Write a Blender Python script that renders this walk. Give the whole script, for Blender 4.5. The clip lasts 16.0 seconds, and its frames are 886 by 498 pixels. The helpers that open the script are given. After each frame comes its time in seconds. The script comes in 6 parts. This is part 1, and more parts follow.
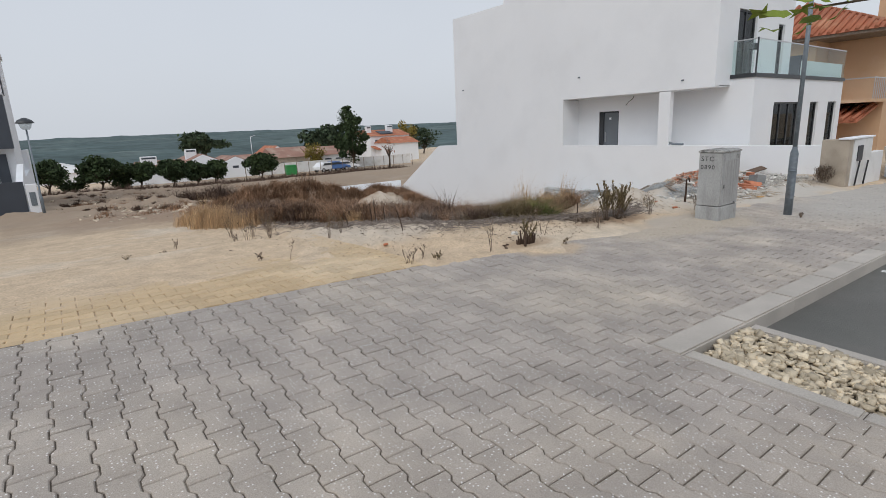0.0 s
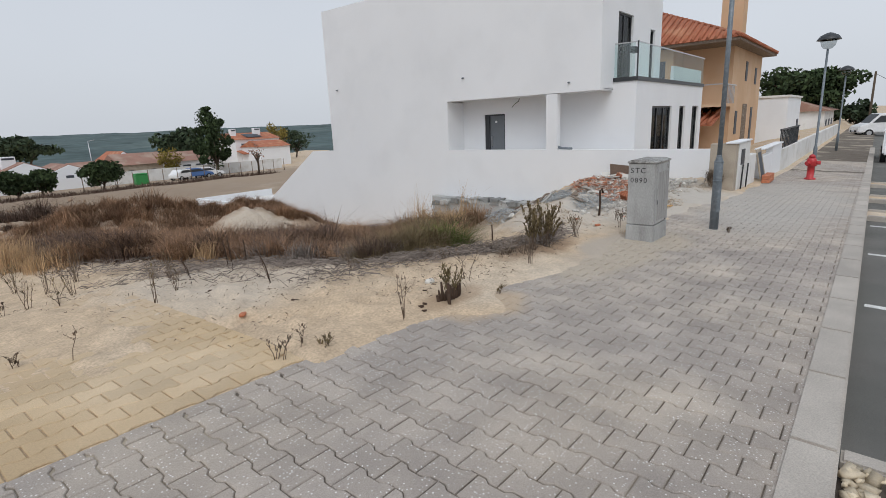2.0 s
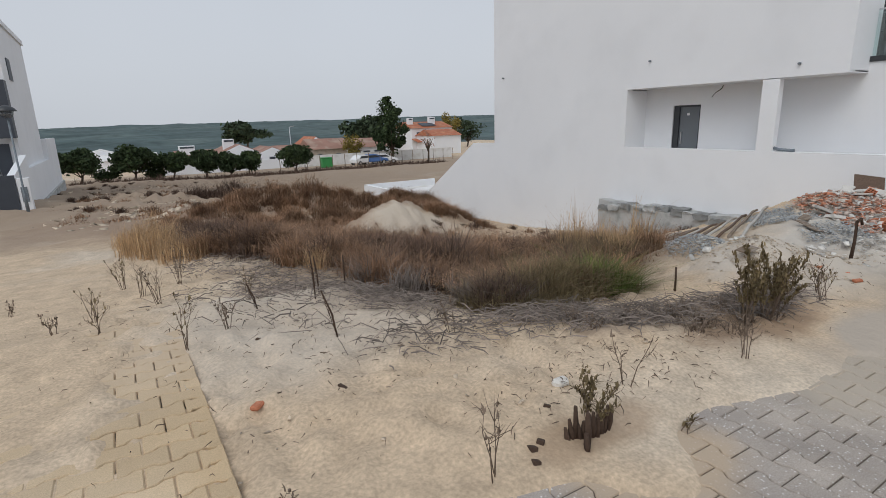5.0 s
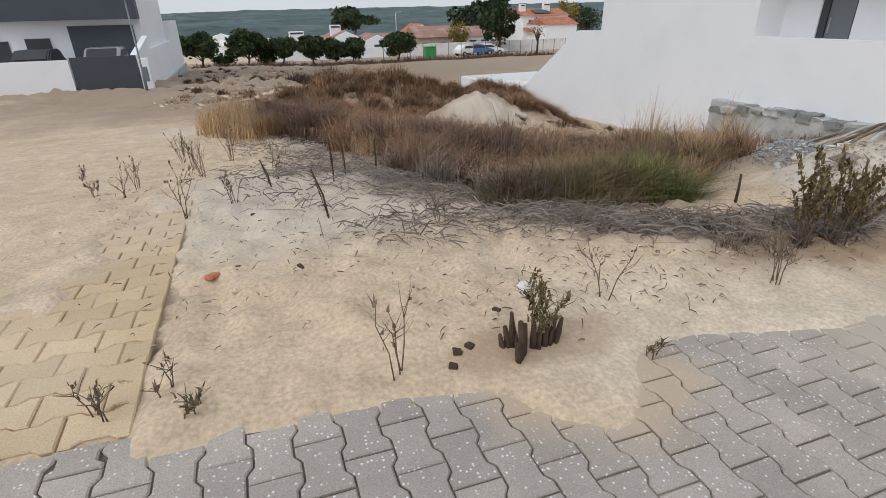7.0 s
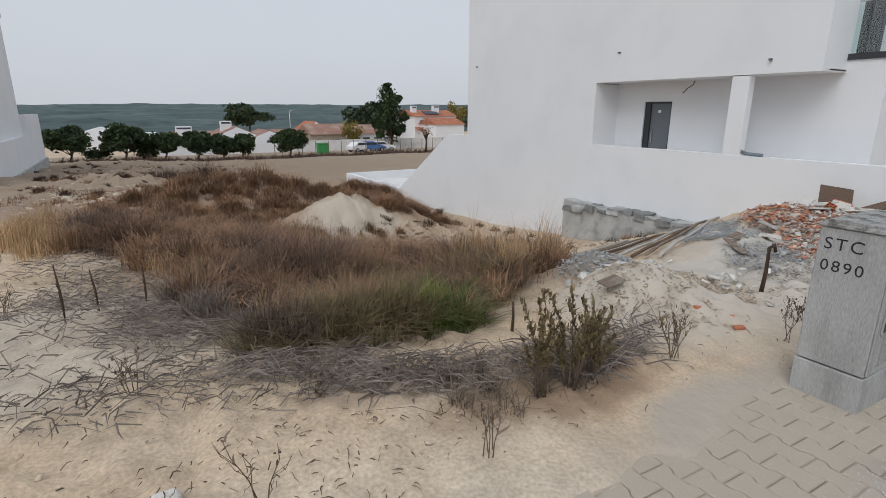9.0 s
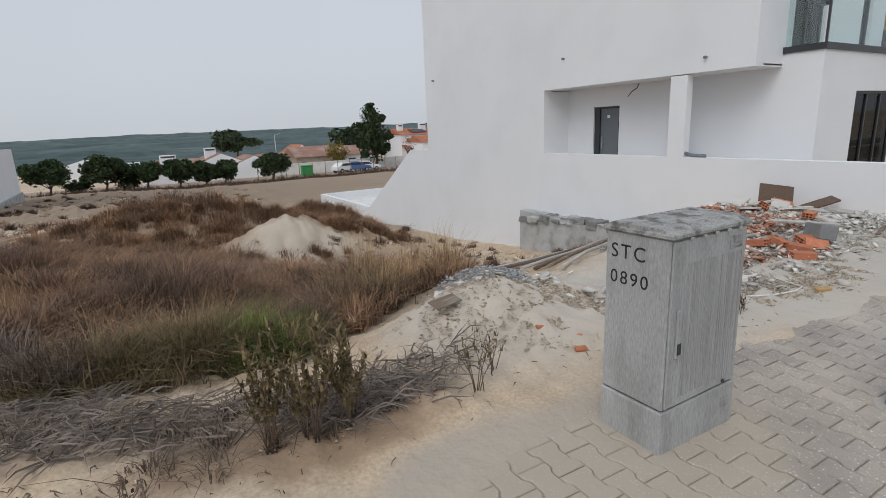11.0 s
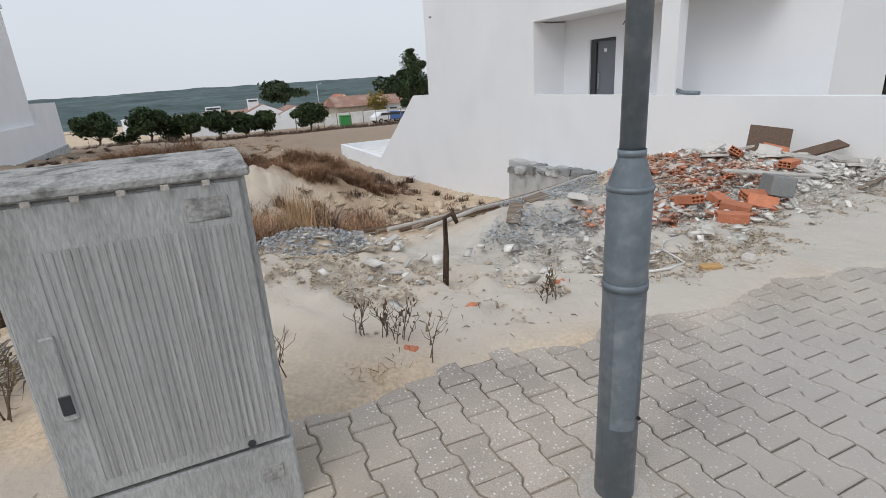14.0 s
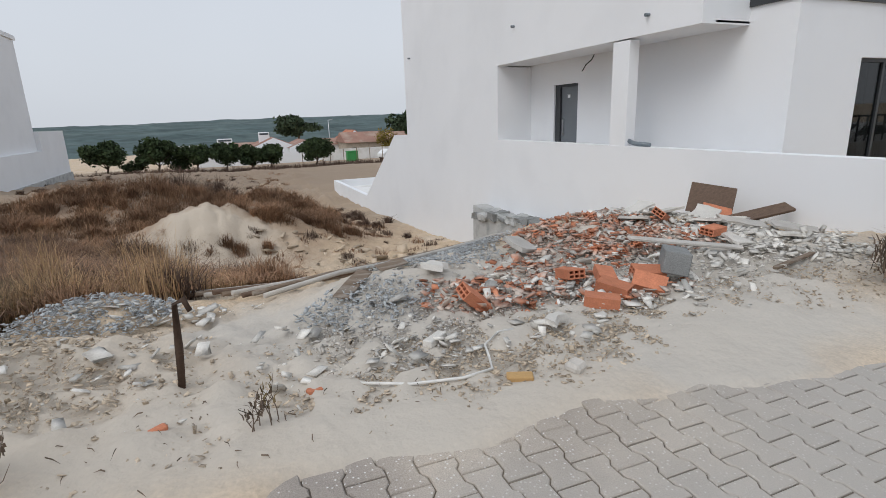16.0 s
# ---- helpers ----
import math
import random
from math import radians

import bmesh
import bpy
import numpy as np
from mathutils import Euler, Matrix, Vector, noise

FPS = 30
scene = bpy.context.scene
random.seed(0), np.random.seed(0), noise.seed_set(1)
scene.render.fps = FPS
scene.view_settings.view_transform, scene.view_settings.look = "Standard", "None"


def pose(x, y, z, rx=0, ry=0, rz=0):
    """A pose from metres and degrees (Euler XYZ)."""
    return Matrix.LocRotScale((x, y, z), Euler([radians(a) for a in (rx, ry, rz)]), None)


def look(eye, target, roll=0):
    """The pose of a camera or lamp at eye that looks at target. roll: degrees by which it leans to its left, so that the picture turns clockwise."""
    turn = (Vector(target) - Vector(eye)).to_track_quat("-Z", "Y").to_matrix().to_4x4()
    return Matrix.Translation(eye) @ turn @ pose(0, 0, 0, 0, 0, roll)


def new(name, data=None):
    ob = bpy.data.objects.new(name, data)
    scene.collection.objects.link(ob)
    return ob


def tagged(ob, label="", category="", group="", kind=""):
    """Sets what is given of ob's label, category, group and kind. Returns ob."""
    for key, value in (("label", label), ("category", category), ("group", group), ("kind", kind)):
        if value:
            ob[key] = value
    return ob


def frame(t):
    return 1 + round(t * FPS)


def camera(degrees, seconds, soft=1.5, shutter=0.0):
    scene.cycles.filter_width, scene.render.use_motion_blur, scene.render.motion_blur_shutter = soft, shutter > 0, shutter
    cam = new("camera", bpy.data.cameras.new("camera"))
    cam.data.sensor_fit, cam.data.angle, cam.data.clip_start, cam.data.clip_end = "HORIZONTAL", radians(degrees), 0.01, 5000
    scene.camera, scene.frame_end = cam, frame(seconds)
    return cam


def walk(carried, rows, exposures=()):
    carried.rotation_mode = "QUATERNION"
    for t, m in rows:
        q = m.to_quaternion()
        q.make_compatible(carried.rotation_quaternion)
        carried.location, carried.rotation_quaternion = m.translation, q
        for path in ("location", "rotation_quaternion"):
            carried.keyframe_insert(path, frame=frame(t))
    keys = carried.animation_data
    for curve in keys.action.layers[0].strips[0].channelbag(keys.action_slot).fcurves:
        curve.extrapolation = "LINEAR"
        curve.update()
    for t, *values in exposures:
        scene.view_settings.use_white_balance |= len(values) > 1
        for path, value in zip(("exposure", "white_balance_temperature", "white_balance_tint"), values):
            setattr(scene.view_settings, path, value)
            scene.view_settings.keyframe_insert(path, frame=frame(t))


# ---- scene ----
cam = camera(81.3, 16.0, soft=0.75)
METRES, EYE, TILT, LEAN, TURN = 12.65, 1.65, 0.0, 0.0, -36.6
ROWS = [
    (0.0, 0.0, 0.0, 0.0, -0.56, -13.24, 2.37),
    (0.5, -0.0006, 0.0389, 0.0022, -3.49, -13.56, 2.63),
    (1.0, -0.0008, 0.0852, 0.0032, -6.58, -13.48, 2.23),
    (1.5, -0.0023, 0.1251, 0.0058, -13.1, -13.33, 1.88),
    (2.0, -0.0019, 0.1668, 0.0058, -14.11, -13.59, 2.45),
    (2.5, -0.0095, 0.2053, 0.0083, -12.8, -13.77, 2.05),
    (3.0, -0.004, 0.2347, 0.0087, -6.14, -13.01, 2.63),
    (3.5, 0.0056, 0.262, 0.0104, -0.6, -12.87, 2.97),
    (6.0, 0.0691, 0.3523, -0.003, 10.18, -17.58, 0.44),
    (6.5, 0.0874, 0.349, -0.0087, 15.62, -22.93, 1.22),
    (7.0, 0.1017, 0.3618, -0.0097, 16.37, -24.71, 1.14),
    (7.5, 0.1175, 0.3792, -0.0064, 16.56, -24.64, 0.77),
    (8.0, 0.1451, 0.3911, -0.0006, 13.91, -23.9, 0.75),
    (8.5, 0.167, 0.4056, 0.0062, 9.22, -19.68, 0.47),
    (9.0, 0.1846, 0.4237, 0.0074, 5.86, -15.07, -0.24),
    (9.5, 0.2116, 0.4355, 0.0045, 5.13, -13.17, 0.33),
    (10.0, 0.2406, 0.4474, 0.0031, 3.74, -12.86, 1.8),
    (12.5, 0.38, 0.528, -0.0195, 8.44, -15.62, 2.69),
    (13.0, 0.4075, 0.5505, -0.0242, 9.07, -17.03, 2.73),
    (13.5, 0.4377, 0.5698, -0.0259, 9.67, -17.24, 3.23),
    (14.0, 0.4673, 0.5905, -0.0284, 11.24, -18.33, 3.42),
    (14.5, 0.4968, 0.614, -0.0276, 11.28, -18.76, 3.04),
    (15.0, 0.5257, 0.6367, -0.0266, 11.8, -18.65, 3.19),
    (15.5, 0.5491, 0.6594, -0.0258, 13.27, -15.99, 2.02),
    (16.0, 0.5762, 0.6799, -0.026, 13.25, -14.31, 1.89),
]
walk(cam, [(t, pose(0, 0, EYE, TILT, LEAN, TURN) @ pose(METRES * x, METRES * y, METRES * z, 90 + pitch, roll, yaw)) for t, x, y, z, yaw, pitch, roll in ROWS],
     exposures=((0.0, 0.16), (2.9, 0.14), (3.5, -0.06), (5.8, 0.08), (6.3, 0.08), (7.0, 0.3), (8.0, 0.3), (8.5, 0.26), (9.0, 0.1), (12.5, 0.06), (13.3, 0.32), (14.5, 0.32), (15.5, 0.32), (16.0, 0.22)))
# ---- light ----
SUN_EL, SUN_AZ = 48.0, 238.0
world = bpy.data.worlds.new("overcast_sky")
scene.world = world
world.use_nodes = True
wn, wl = world.node_tree.nodes, world.node_tree.links
wn.clear()
sky = wn.new("ShaderNodeTexSky")
sky.sky_type = "NISHITA"
sky.sun_disc = False
sky.sun_elevation, sky.sun_rotation = radians(SUN_EL), radians(SUN_AZ)
sky.air_density, sky.dust_density, sky.ozone_density = 1.0, 4.0, 1.0
desat = wn.new("ShaderNodeHueSaturation")
desat.inputs["Saturation"].default_value = 0.25
grey = wn.new("ShaderNodeMix")
grey.data_type = "RGBA"
grey.inputs[0].default_value = 0.8
tc = wn.new("ShaderNodeTexCoord")
sep = wn.new("ShaderNodeSeparateXYZ")
cr = wn.new("ShaderNodeValToRGB")
cr.color_ramp.elements[0].position, cr.color_ramp.elements[0].color = 0.0, (6.5, 6.9, 7.5, 1)
cr.color_ramp.elements[1].position, cr.color_ramp.elements[1].color = 0.55, (5.75, 6.35, 7.3, 1)
cl = wn.new("ShaderNodeTexNoise")
cl.inputs["Scale"].default_value = 1.6
cl.inputs["Detail"].default_value = 4
clm = wn.new("ShaderNodeMapRange")
clm.inputs[3].default_value, clm.inputs[4].default_value = 0.9, 1.1
cmul = wn.new("ShaderNodeMix")
cmul.data_type, cmul.blend_type = "RGBA", "MULTIPLY"
cmul.inputs[0].default_value = 1.0
bg = wn.new("ShaderNodeBackground")
bg.inputs["Strength"].default_value = 0.097
wo = wn.new("ShaderNodeOutputWorld")
wl.new(tc.outputs["Generated"], sep.inputs[0])
wl.new(tc.outputs["Generated"], cl.inputs["Vector"])
wl.new(cl.outputs[0], clm.inputs[0])
wl.new(sep.outputs["Z"], cr.inputs[0])
wl.new(cr.outputs[0], cmul.inputs[6])
wl.new(clm.outputs[0], cmul.inputs[7])
wl.new(sky.outputs[0], desat.inputs["Color"])
wl.new(desat.outputs[0], grey.inputs[6])
wl.new(cmul.outputs[2], grey.inputs[7])
wl.new(grey.outputs[2], bg.inputs["Color"])
wl.new(bg.outputs[0], wo.inputs[0])
sun = bpy.data.lights.new("sun", "SUN")
sun.energy, sun.angle, sun.color = 0.95, radians(40), (1.0, 0.99, 0.98)
sun_ob = new("sun", sun)
az = radians(SUN_AZ)
sun_dir = Vector((math.sin(az) * math.cos(radians(SUN_EL)), math.cos(az) * math.cos(radians(SUN_EL)), math.sin(radians(SUN_EL))))
sun_ob.matrix_world = look(sun_dir * 60, (0, 0, 0))

# ---- materials ----


def material(name, base, rough=0.8, var=0.15, scale=6.0, fine=60.0, bump=0.2, metal=0.0, tint=None, tint_scale=1.2, tint_at=(0.5, 0.65), rnd=0.0, island=0.0, spec=0.3, fine_var=0.1, stretch=None, bump_scale=None):
    """Two scales of value noise over a base colour, optional second colour in patches, bump from the fine noise."""
    m = bpy.data.materials.new(name)
    m.use_nodes = True
    n, l = m.node_tree.nodes, m.node_tree.links
    p = n["Principled BSDF"]
    p.inputs["Roughness"].default_value = rough
    p.inputs["Metallic"].default_value = metal
    p.inputs["Specular IOR Level"].default_value = spec
    geo = n.new("ShaderNodeNewGeometry")
    vec = geo.outputs["Position"]
    if stretch:
        mp = n.new("ShaderNodeMapping")
        mp.inputs["Scale"].default_value = stretch
        l.new(vec, mp.inputs[0])
        vec = mp.outputs[0]

    def noise_node(s, d=4):
        t = n.new("ShaderNodeTexNoise")
        t.inputs["Scale"].default_value, t.inputs["Detail"].default_value = s, d
        l.new(vec, t.inputs["Vector"])
        return t.outputs[0]

    def rng(src, a, b, lo=0.25, hi=0.75):
        r = n.new("ShaderNodeMapRange")
        r.inputs[1].default_value, r.inputs[2].default_value, r.inputs[3].default_value, r.inputs[4].default_value = lo, hi, a, b
        l.new(src, r.inputs[0])
        return r.outputs[0]

    def mix(kind, fac, a, b):
        x = n.new("ShaderNodeMix")
        x.data_type, x.blend_type = "RGBA", kind
        for i, v in ((0, fac), (6, a), (7, b)):
            if isinstance(v, bpy.types.NodeSocket):
                l.new(v, x.inputs[i])
            elif i == 0:
                x.inputs[0].default_value = v
            else:
                x.inputs[i].default_value = (*v, 1)
        return x.outputs[2]

    fine_n = noise_node(fine, 5)
    col = base
    if tint:
        col = mix("MIX", rng(noise_node(tint_scale, 6), 0, 1, *tint_at), base, tint)
    col = mix("MULTIPLY", 1.0, col, (1, 1, 1)) if not isinstance(col, bpy.types.NodeSocket) else col
    col = mix("MULTIPLY", 1.0, col, rng(noise_node(scale), 1 - var, 1 + var))
    col = mix("MULTIPLY", 1.0, col, rng(fine_n, 1 - fine_var, 1 + fine_var))
    if rnd:
        o = n.new("ShaderNodeObjectInfo")
        col = mix("MULTIPLY", 1.0, col, rng(o.outputs["Random"], 1 - rnd, 1 + rnd, 0, 1))
    if island:
        col = mix("MULTIPLY", 1.0, col, rng(geo.outputs["Random Per Island"], 1 - island, 1 + island, 0, 1))
    l.new(col, p.inputs["Base Color"])
    if bump:
        b = n.new("ShaderNodeBump")
        b.inputs["Strength"].default_value = bump
        b.inputs["Distance"].default_value = 0.02
        l.new(fine_n if bump_scale is None else noise_node(bump_scale, 6), b.inputs["Height"])
        l.new(b.outputs[0], p.inputs["Normal"])
    return m


def speckle(m, size, colour, lo=0.0, hi=0.16, amount=0.85):
    """Light aggregate grains on top of a material's base colour."""
    n, l = m.node_tree.nodes, m.node_tree.links
    p = n["Principled BSDF"]
    src = p.inputs["Base Color"].links[0].from_socket
    geo = n.new("ShaderNodeNewGeometry")
    v = n.new("ShaderNodeTexVoronoi")
    v.inputs["Scale"].default_value = size
    l.new(geo.outputs["Position"], v.inputs["Vector"])
    r = n.new("ShaderNodeMapRange")
    r.inputs[1].default_value, r.inputs[2].default_value, r.inputs[3].default_value, r.inputs[4].default_value = lo, hi, amount, 0
    l.new(v.outputs["Distance"], r.inputs[0])
    # only some grains show
    w = n.new("ShaderNodeSeparateColor")
    l.new(v.outputs["Color"], w.inputs[0])
    g = n.new("ShaderNodeMath")
    g.operation = "GREATER_THAN"
    g.inputs[1].default_value = 0.62
    l.new(w.outputs[0], g.inputs[0])
    k = n.new("ShaderNodeMath")
    k.operation = "MULTIPLY"
    l.new(g.outputs[0], k.inputs[0])
    l.new(r.outputs[0], k.inputs[1])
    x = n.new("ShaderNodeMix")
    x.data_type = "RGBA"
    l.new(k.outputs[0], x.inputs[0])
    l.new(src, x.inputs[6])
    x.inputs[7].default_value = (*colour, 1)
    l.new(x.outputs[2], p.inputs["Base Color"])
    return m


def glass(name, tint=(0.9, 0.96, 0.95), rough=0.02):
    m = bpy.data.materials.new(name)
    m.use_nodes = True
    n, l = m.node_tree.nodes, m.node_tree.links
    n.clear()
    t = n.new("ShaderNodeBsdfTransparent")
    t.inputs[0].default_value = (*tint, 1)
    g = n.new("ShaderNodeBsdfGlossy")
    g.inputs["Roughness"].default_value = rough
    mx = n.new("ShaderNodeMixShader")
    o = n.new("ShaderNodeOutputMaterial")
    mx.inputs[0].default_value = 0.09
    l.new(t.outputs[0], mx.inputs[1])
    l.new(g.outputs[0], mx.inputs[2])
    l.new(mx.outputs[0], o.inputs[0])
    return m


SAND_C = (0.545, 0.42, 0.292)
M_sand = material("sand", SAND_C, 0.95, 0.17, 4.5, 45, 1.0, tint=(0.58, 0.485, 0.375), tint_scale=0.35, fine_var=0.24, bump_scale=11)


def colour_patch(m, centre, radius, colour, amount, ns=0.9):
    """A patch of another colour over the ground, pale dust and sand or darker brown, ragged at its edge."""
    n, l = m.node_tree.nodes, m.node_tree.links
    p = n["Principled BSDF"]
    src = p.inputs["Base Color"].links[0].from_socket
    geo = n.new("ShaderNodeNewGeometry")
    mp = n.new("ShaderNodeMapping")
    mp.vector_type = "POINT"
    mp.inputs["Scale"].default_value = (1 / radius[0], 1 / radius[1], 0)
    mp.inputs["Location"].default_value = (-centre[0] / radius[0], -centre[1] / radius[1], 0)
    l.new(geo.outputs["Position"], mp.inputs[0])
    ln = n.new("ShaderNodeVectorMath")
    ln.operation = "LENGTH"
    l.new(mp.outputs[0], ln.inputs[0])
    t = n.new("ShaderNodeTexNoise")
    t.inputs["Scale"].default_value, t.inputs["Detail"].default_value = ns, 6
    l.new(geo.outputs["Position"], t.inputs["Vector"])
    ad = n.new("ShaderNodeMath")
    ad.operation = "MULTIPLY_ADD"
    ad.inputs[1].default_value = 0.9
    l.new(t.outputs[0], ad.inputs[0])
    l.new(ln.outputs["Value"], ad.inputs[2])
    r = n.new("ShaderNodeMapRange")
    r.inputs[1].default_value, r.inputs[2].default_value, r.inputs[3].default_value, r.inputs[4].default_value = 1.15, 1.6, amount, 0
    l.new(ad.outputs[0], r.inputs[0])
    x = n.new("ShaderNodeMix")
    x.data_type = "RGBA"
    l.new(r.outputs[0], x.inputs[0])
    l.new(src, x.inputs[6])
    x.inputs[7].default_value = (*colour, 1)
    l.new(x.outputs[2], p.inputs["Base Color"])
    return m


colour_patch(M_sand, (13.6, 5.9), (4.0, 1.9), (0.50, 0.47, 0.425), 0.85)
colour_patch(M_sand, (6.0, 45.0), (26.0, 26.0), (0.30, 0.225, 0.16), 0.8, 0.55)
colour_patch(M_sand, (2.2, 27.0), (7.0, 9.5), (0.31, 0.235, 0.17), 0.75, 0.6)
colour_patch(M_sand, (14.0, 64.0), (60.0, 24.0), (0.285, 0.215, 0.155), 0.8, 0.35)
colour_patch(M_sand, (4.4, 7.6), (1.6, 1.7), (0.52, 0.47, 0.41), 0.45)
colour_patch(M_sand, (8.0, 22.0), (8.0, 7.0), (0.29, 0.205, 0.145), 0.7, 0.9)
colour_patch(M_sand, (10.7, 17.0), (1.8, 1.4), (0.55, 0.475, 0.385), 0.9, 1.4)
colour_patch(M_sand, (9.1, 5.8), (1.1, 0.8), (0.54, 0.505, 0.455), 0.75, 1.5)
# next four: one darker brown patch each around the twigs, hollow, stumps and weeds
colour_patch(M_sand, (6.6, 5.5), (1.1, 0.3), (0.27, 0.20, 0.145), 0.7, 2.0)
colour_patch(M_sand, (7.4, 9.8), (3.2, 3.4), (0.25, 0.19, 0.14), 0.7)
colour_patch(M_sand, (4.85, 4.62), (0.5, 0.16), (0.34, 0.235, 0.15), 0.6, 3)
colour_patch(M_sand, (7.2, 5.0), (0.9, 0.32), (0.31, 0.21, 0.135), 0.8, 3)
colour_patch(M_sand, (8.1, 4.3), (1.3, 0.42), (0.45, 0.39, 0.325), 0.9, 2)
colour_patch(M_sand, (9.6, 5.5), (1.6, 0.9), (0.56, 0.49, 0.405), 0.7, 1.5)
colour_patch(M_sand, (11.6, 5.0), (1.6, 0.7), (0.54, 0.485, 0.415), 0.8, 1.5)
M_paver = speckle(material("grey_paver", (0.375, 0.33, 0.292), 0.9, 0.16, 2.2, 160, 0.35, tint=(0.475, 0.41, 0.34), tint_scale=0.55, tint_at=(0.45, 0.7), rnd=0.07, fine_var=0.22), 55, (0.85, 0.84, 0.82), 0.05, 0.34, 1.0)
M_paver_far = speckle(material("grey_paver_far", (0.375, 0.33, 0.292), 0.9, 0.16, 2.2, 160, 0.35, tint=(0.475, 0.41, 0.34), tint_scale=0.55, tint_at=(0.45, 0.7), island=0.07, fine_var=0.22), 55, (0.85, 0.84, 0.82), 0.05, 0.34, 1.0)
colour_patch(M_paver, (7.6, 4.15), (1.4, 0.55), (0.48, 0.41, 0.325), 0.85, 2.0)
colour_patch(M_paver_far, (8.2, 4.0), (1.6, 0.55), (0.50, 0.43, 0.34), 0.75, 2.0)
colour_patch(M_paver_far, (11.2, 2.9), (1.5, 0.7), (0.46, 0.42, 0.37), 0.6, 1.5)
colour_patch(M_paver_far, (15.5, 3.2), (4.5, 1.6), (0.46, 0.43, 0.39), 0.75, 0.8)
M_yellow = material("yellow_paver", (0.535, 0.395, 0.24), 0.9, 0.1, 2.0, 140, 0.3, tint=(0.585, 0.455, 0.305), tint_scale=0.6, rnd=0.09, fine_var=0.15)
M_yellow_far = material("yellow_paver_far", (0.535, 0.395, 0.24), 0.9, 0.1, 2.0, 140, 0.3, tint=(0.585, 0.455, 0.305), tint_scale=0.6, island=0.09, fine_var=0.15)
for m_y in (M_yellow, M_yellow_far):
    colour_patch(m_y, (0.0, 8.6), (7.0, 2.6), (0.565, 0.44, 0.31), 0.85, 1.2)
colour_patch(M_paver, (4.95, 4.35), (0.5, 0.4), (0.52, 0.40, 0.28), 0.8, 3.0)
M_joint = material("joint_sand", (0.16, 0.135, 0.11), 1.0, 0.25, 3, 90, 0.3, tint=(0.38, 0.33, 0.26), tint_scale=0.7)
colour_patch(M_joint, (7.9, 4.05), (1.6, 0.7), (0.47, 0.40, 0.315), 0.9, 2.0)
M_kerb = material("kerb_concrete", (0.44, 0.40, 0.355), 0.9, 0.15, 2.0, 110, 0.3, rnd=0.07, fine_var=0.18)
M_asphalt = speckle(material("asphalt", (0.15, 0.148, 0.135), 0.92, 0.2, 0.8, 220, 0.6, tint=(0.20, 0.19, 0.175), tint_scale=0.9, tint_at=(0.45, 0.75), fine_var=0.35), 80, (0.25, 0.25, 0.25))
M_line = material("road_paint", (0.7, 0.7, 0.68), 0.7, 0.2, 5, 60, 0.1, fine_var=0.25)
M_pebble = material("pale_pebbles", (0.58, 0.49, 0.36), 0.8, 0.15, 9, 120, 0.2, island=0.35)
M_white = material("white_render", (0.80, 0.81, 0.825), 0.75, 0.025, 0.35, 180, 0.12, tint=(0.775, 0.785, 0.80), tint_scale=0.6, fine_var=0.02)
M_white2 = material("white_render_aged", (0.74, 0.73, 0.71), 0.8, 0.06, 0.6, 120, 0.15, tint=(0.62, 0.60, 0.56), tint_scale=0.9, fine_var=0.05)
M_cab = speckle(material("cabinet_concrete", (0.40, 0.40, 0.39), 0.9, 0.12, 4, 120, 0.35, tint=(0.32, 0.315, 0.305), tint_scale=9, tint_at=(0.45, 0.72), fine_var=0.2, stretch=(1, 1, 0.25)), 90, (0.6, 0.6, 0.58))
M_cab_ribs = material("cabinet_streaked_concrete", (0.395, 0.39, 0.38), 0.9, 0.18, 30, 120, 0.3, tint=(0.30, 0.29, 0.28), tint_scale=32, tint_at=(0.46, 0.66), fine_var=0.18, stretch=(1, 1, 0.02))
M_cab_top = material("lichen_concrete", (0.36, 0.355, 0.34), 0.95, 0.2, 12, 90, 0.4, tint=(0.15, 0.145, 0.135), tint_scale=14, tint_at=(0.5, 0.66), fine_var=0.3)
M_galv = material("painted_steel_grey", (0.165, 0.195, 0.22), 0.5, 0.12, 7, 40, 0.08, metal=0.25, tint=(0.235, 0.26, 0.28), tint_scale=16, tint_at=(0.5, 0.68), fine_var=0.12, spec=0.5)
M_dark = material("anthracite_aluminium", (0.035, 0.038, 0.042), 0.45, 0.1, 3, 80, 0.03, spec=0.5)
M_panel = material("anthracite_panel", (0.055, 0.063, 0.078), 0.55, 0.08, 1.5, 40, 0.03, spec=0.4)
M_door = material("grey_door_leaf", (0.15, 0.165, 0.18), 0.45, 0.06, 2, 60, 0.03, spec=0.5)
M_glass = glass("clear_glass")
M_winglass = glass("tinted_window_glass", (0.28, 0.31, 0.32))
M_unlit_room = material("unlit_room_sheet", (0.16, 0.15, 0.14), 0.9, 0.1, 1, 20, 0)
M_curtain = material("pale_curtain", (0.5, 0.49, 0.46), 0.9, 0.15, 9, 40, 0.1, stretch=(4, 4, 0.2))
M_tile = material("terracotta_tile", (0.43, 0.155, 0.085), 0.8, 0.15, 1.2, 30, 0.2, tint=(0.50, 0.24, 0.14), tint_scale=0.8, island=0.22)
M_tile_old = material("aged_terracotta", (0.33, 0.19, 0.145), 0.85, 0.15, 0.6, 10, 0.2, tint=(0.40, 0.29, 0.23), tint_scale=0.5, island=0.15)
M_orange = material("apricot_render", (0.60, 0.40, 0.25), 0.85, 0.05, 0.6, 80, 0.1, tint=(0.64, 0.45, 0.30), tint_scale=0.5, fine_var=0.04)
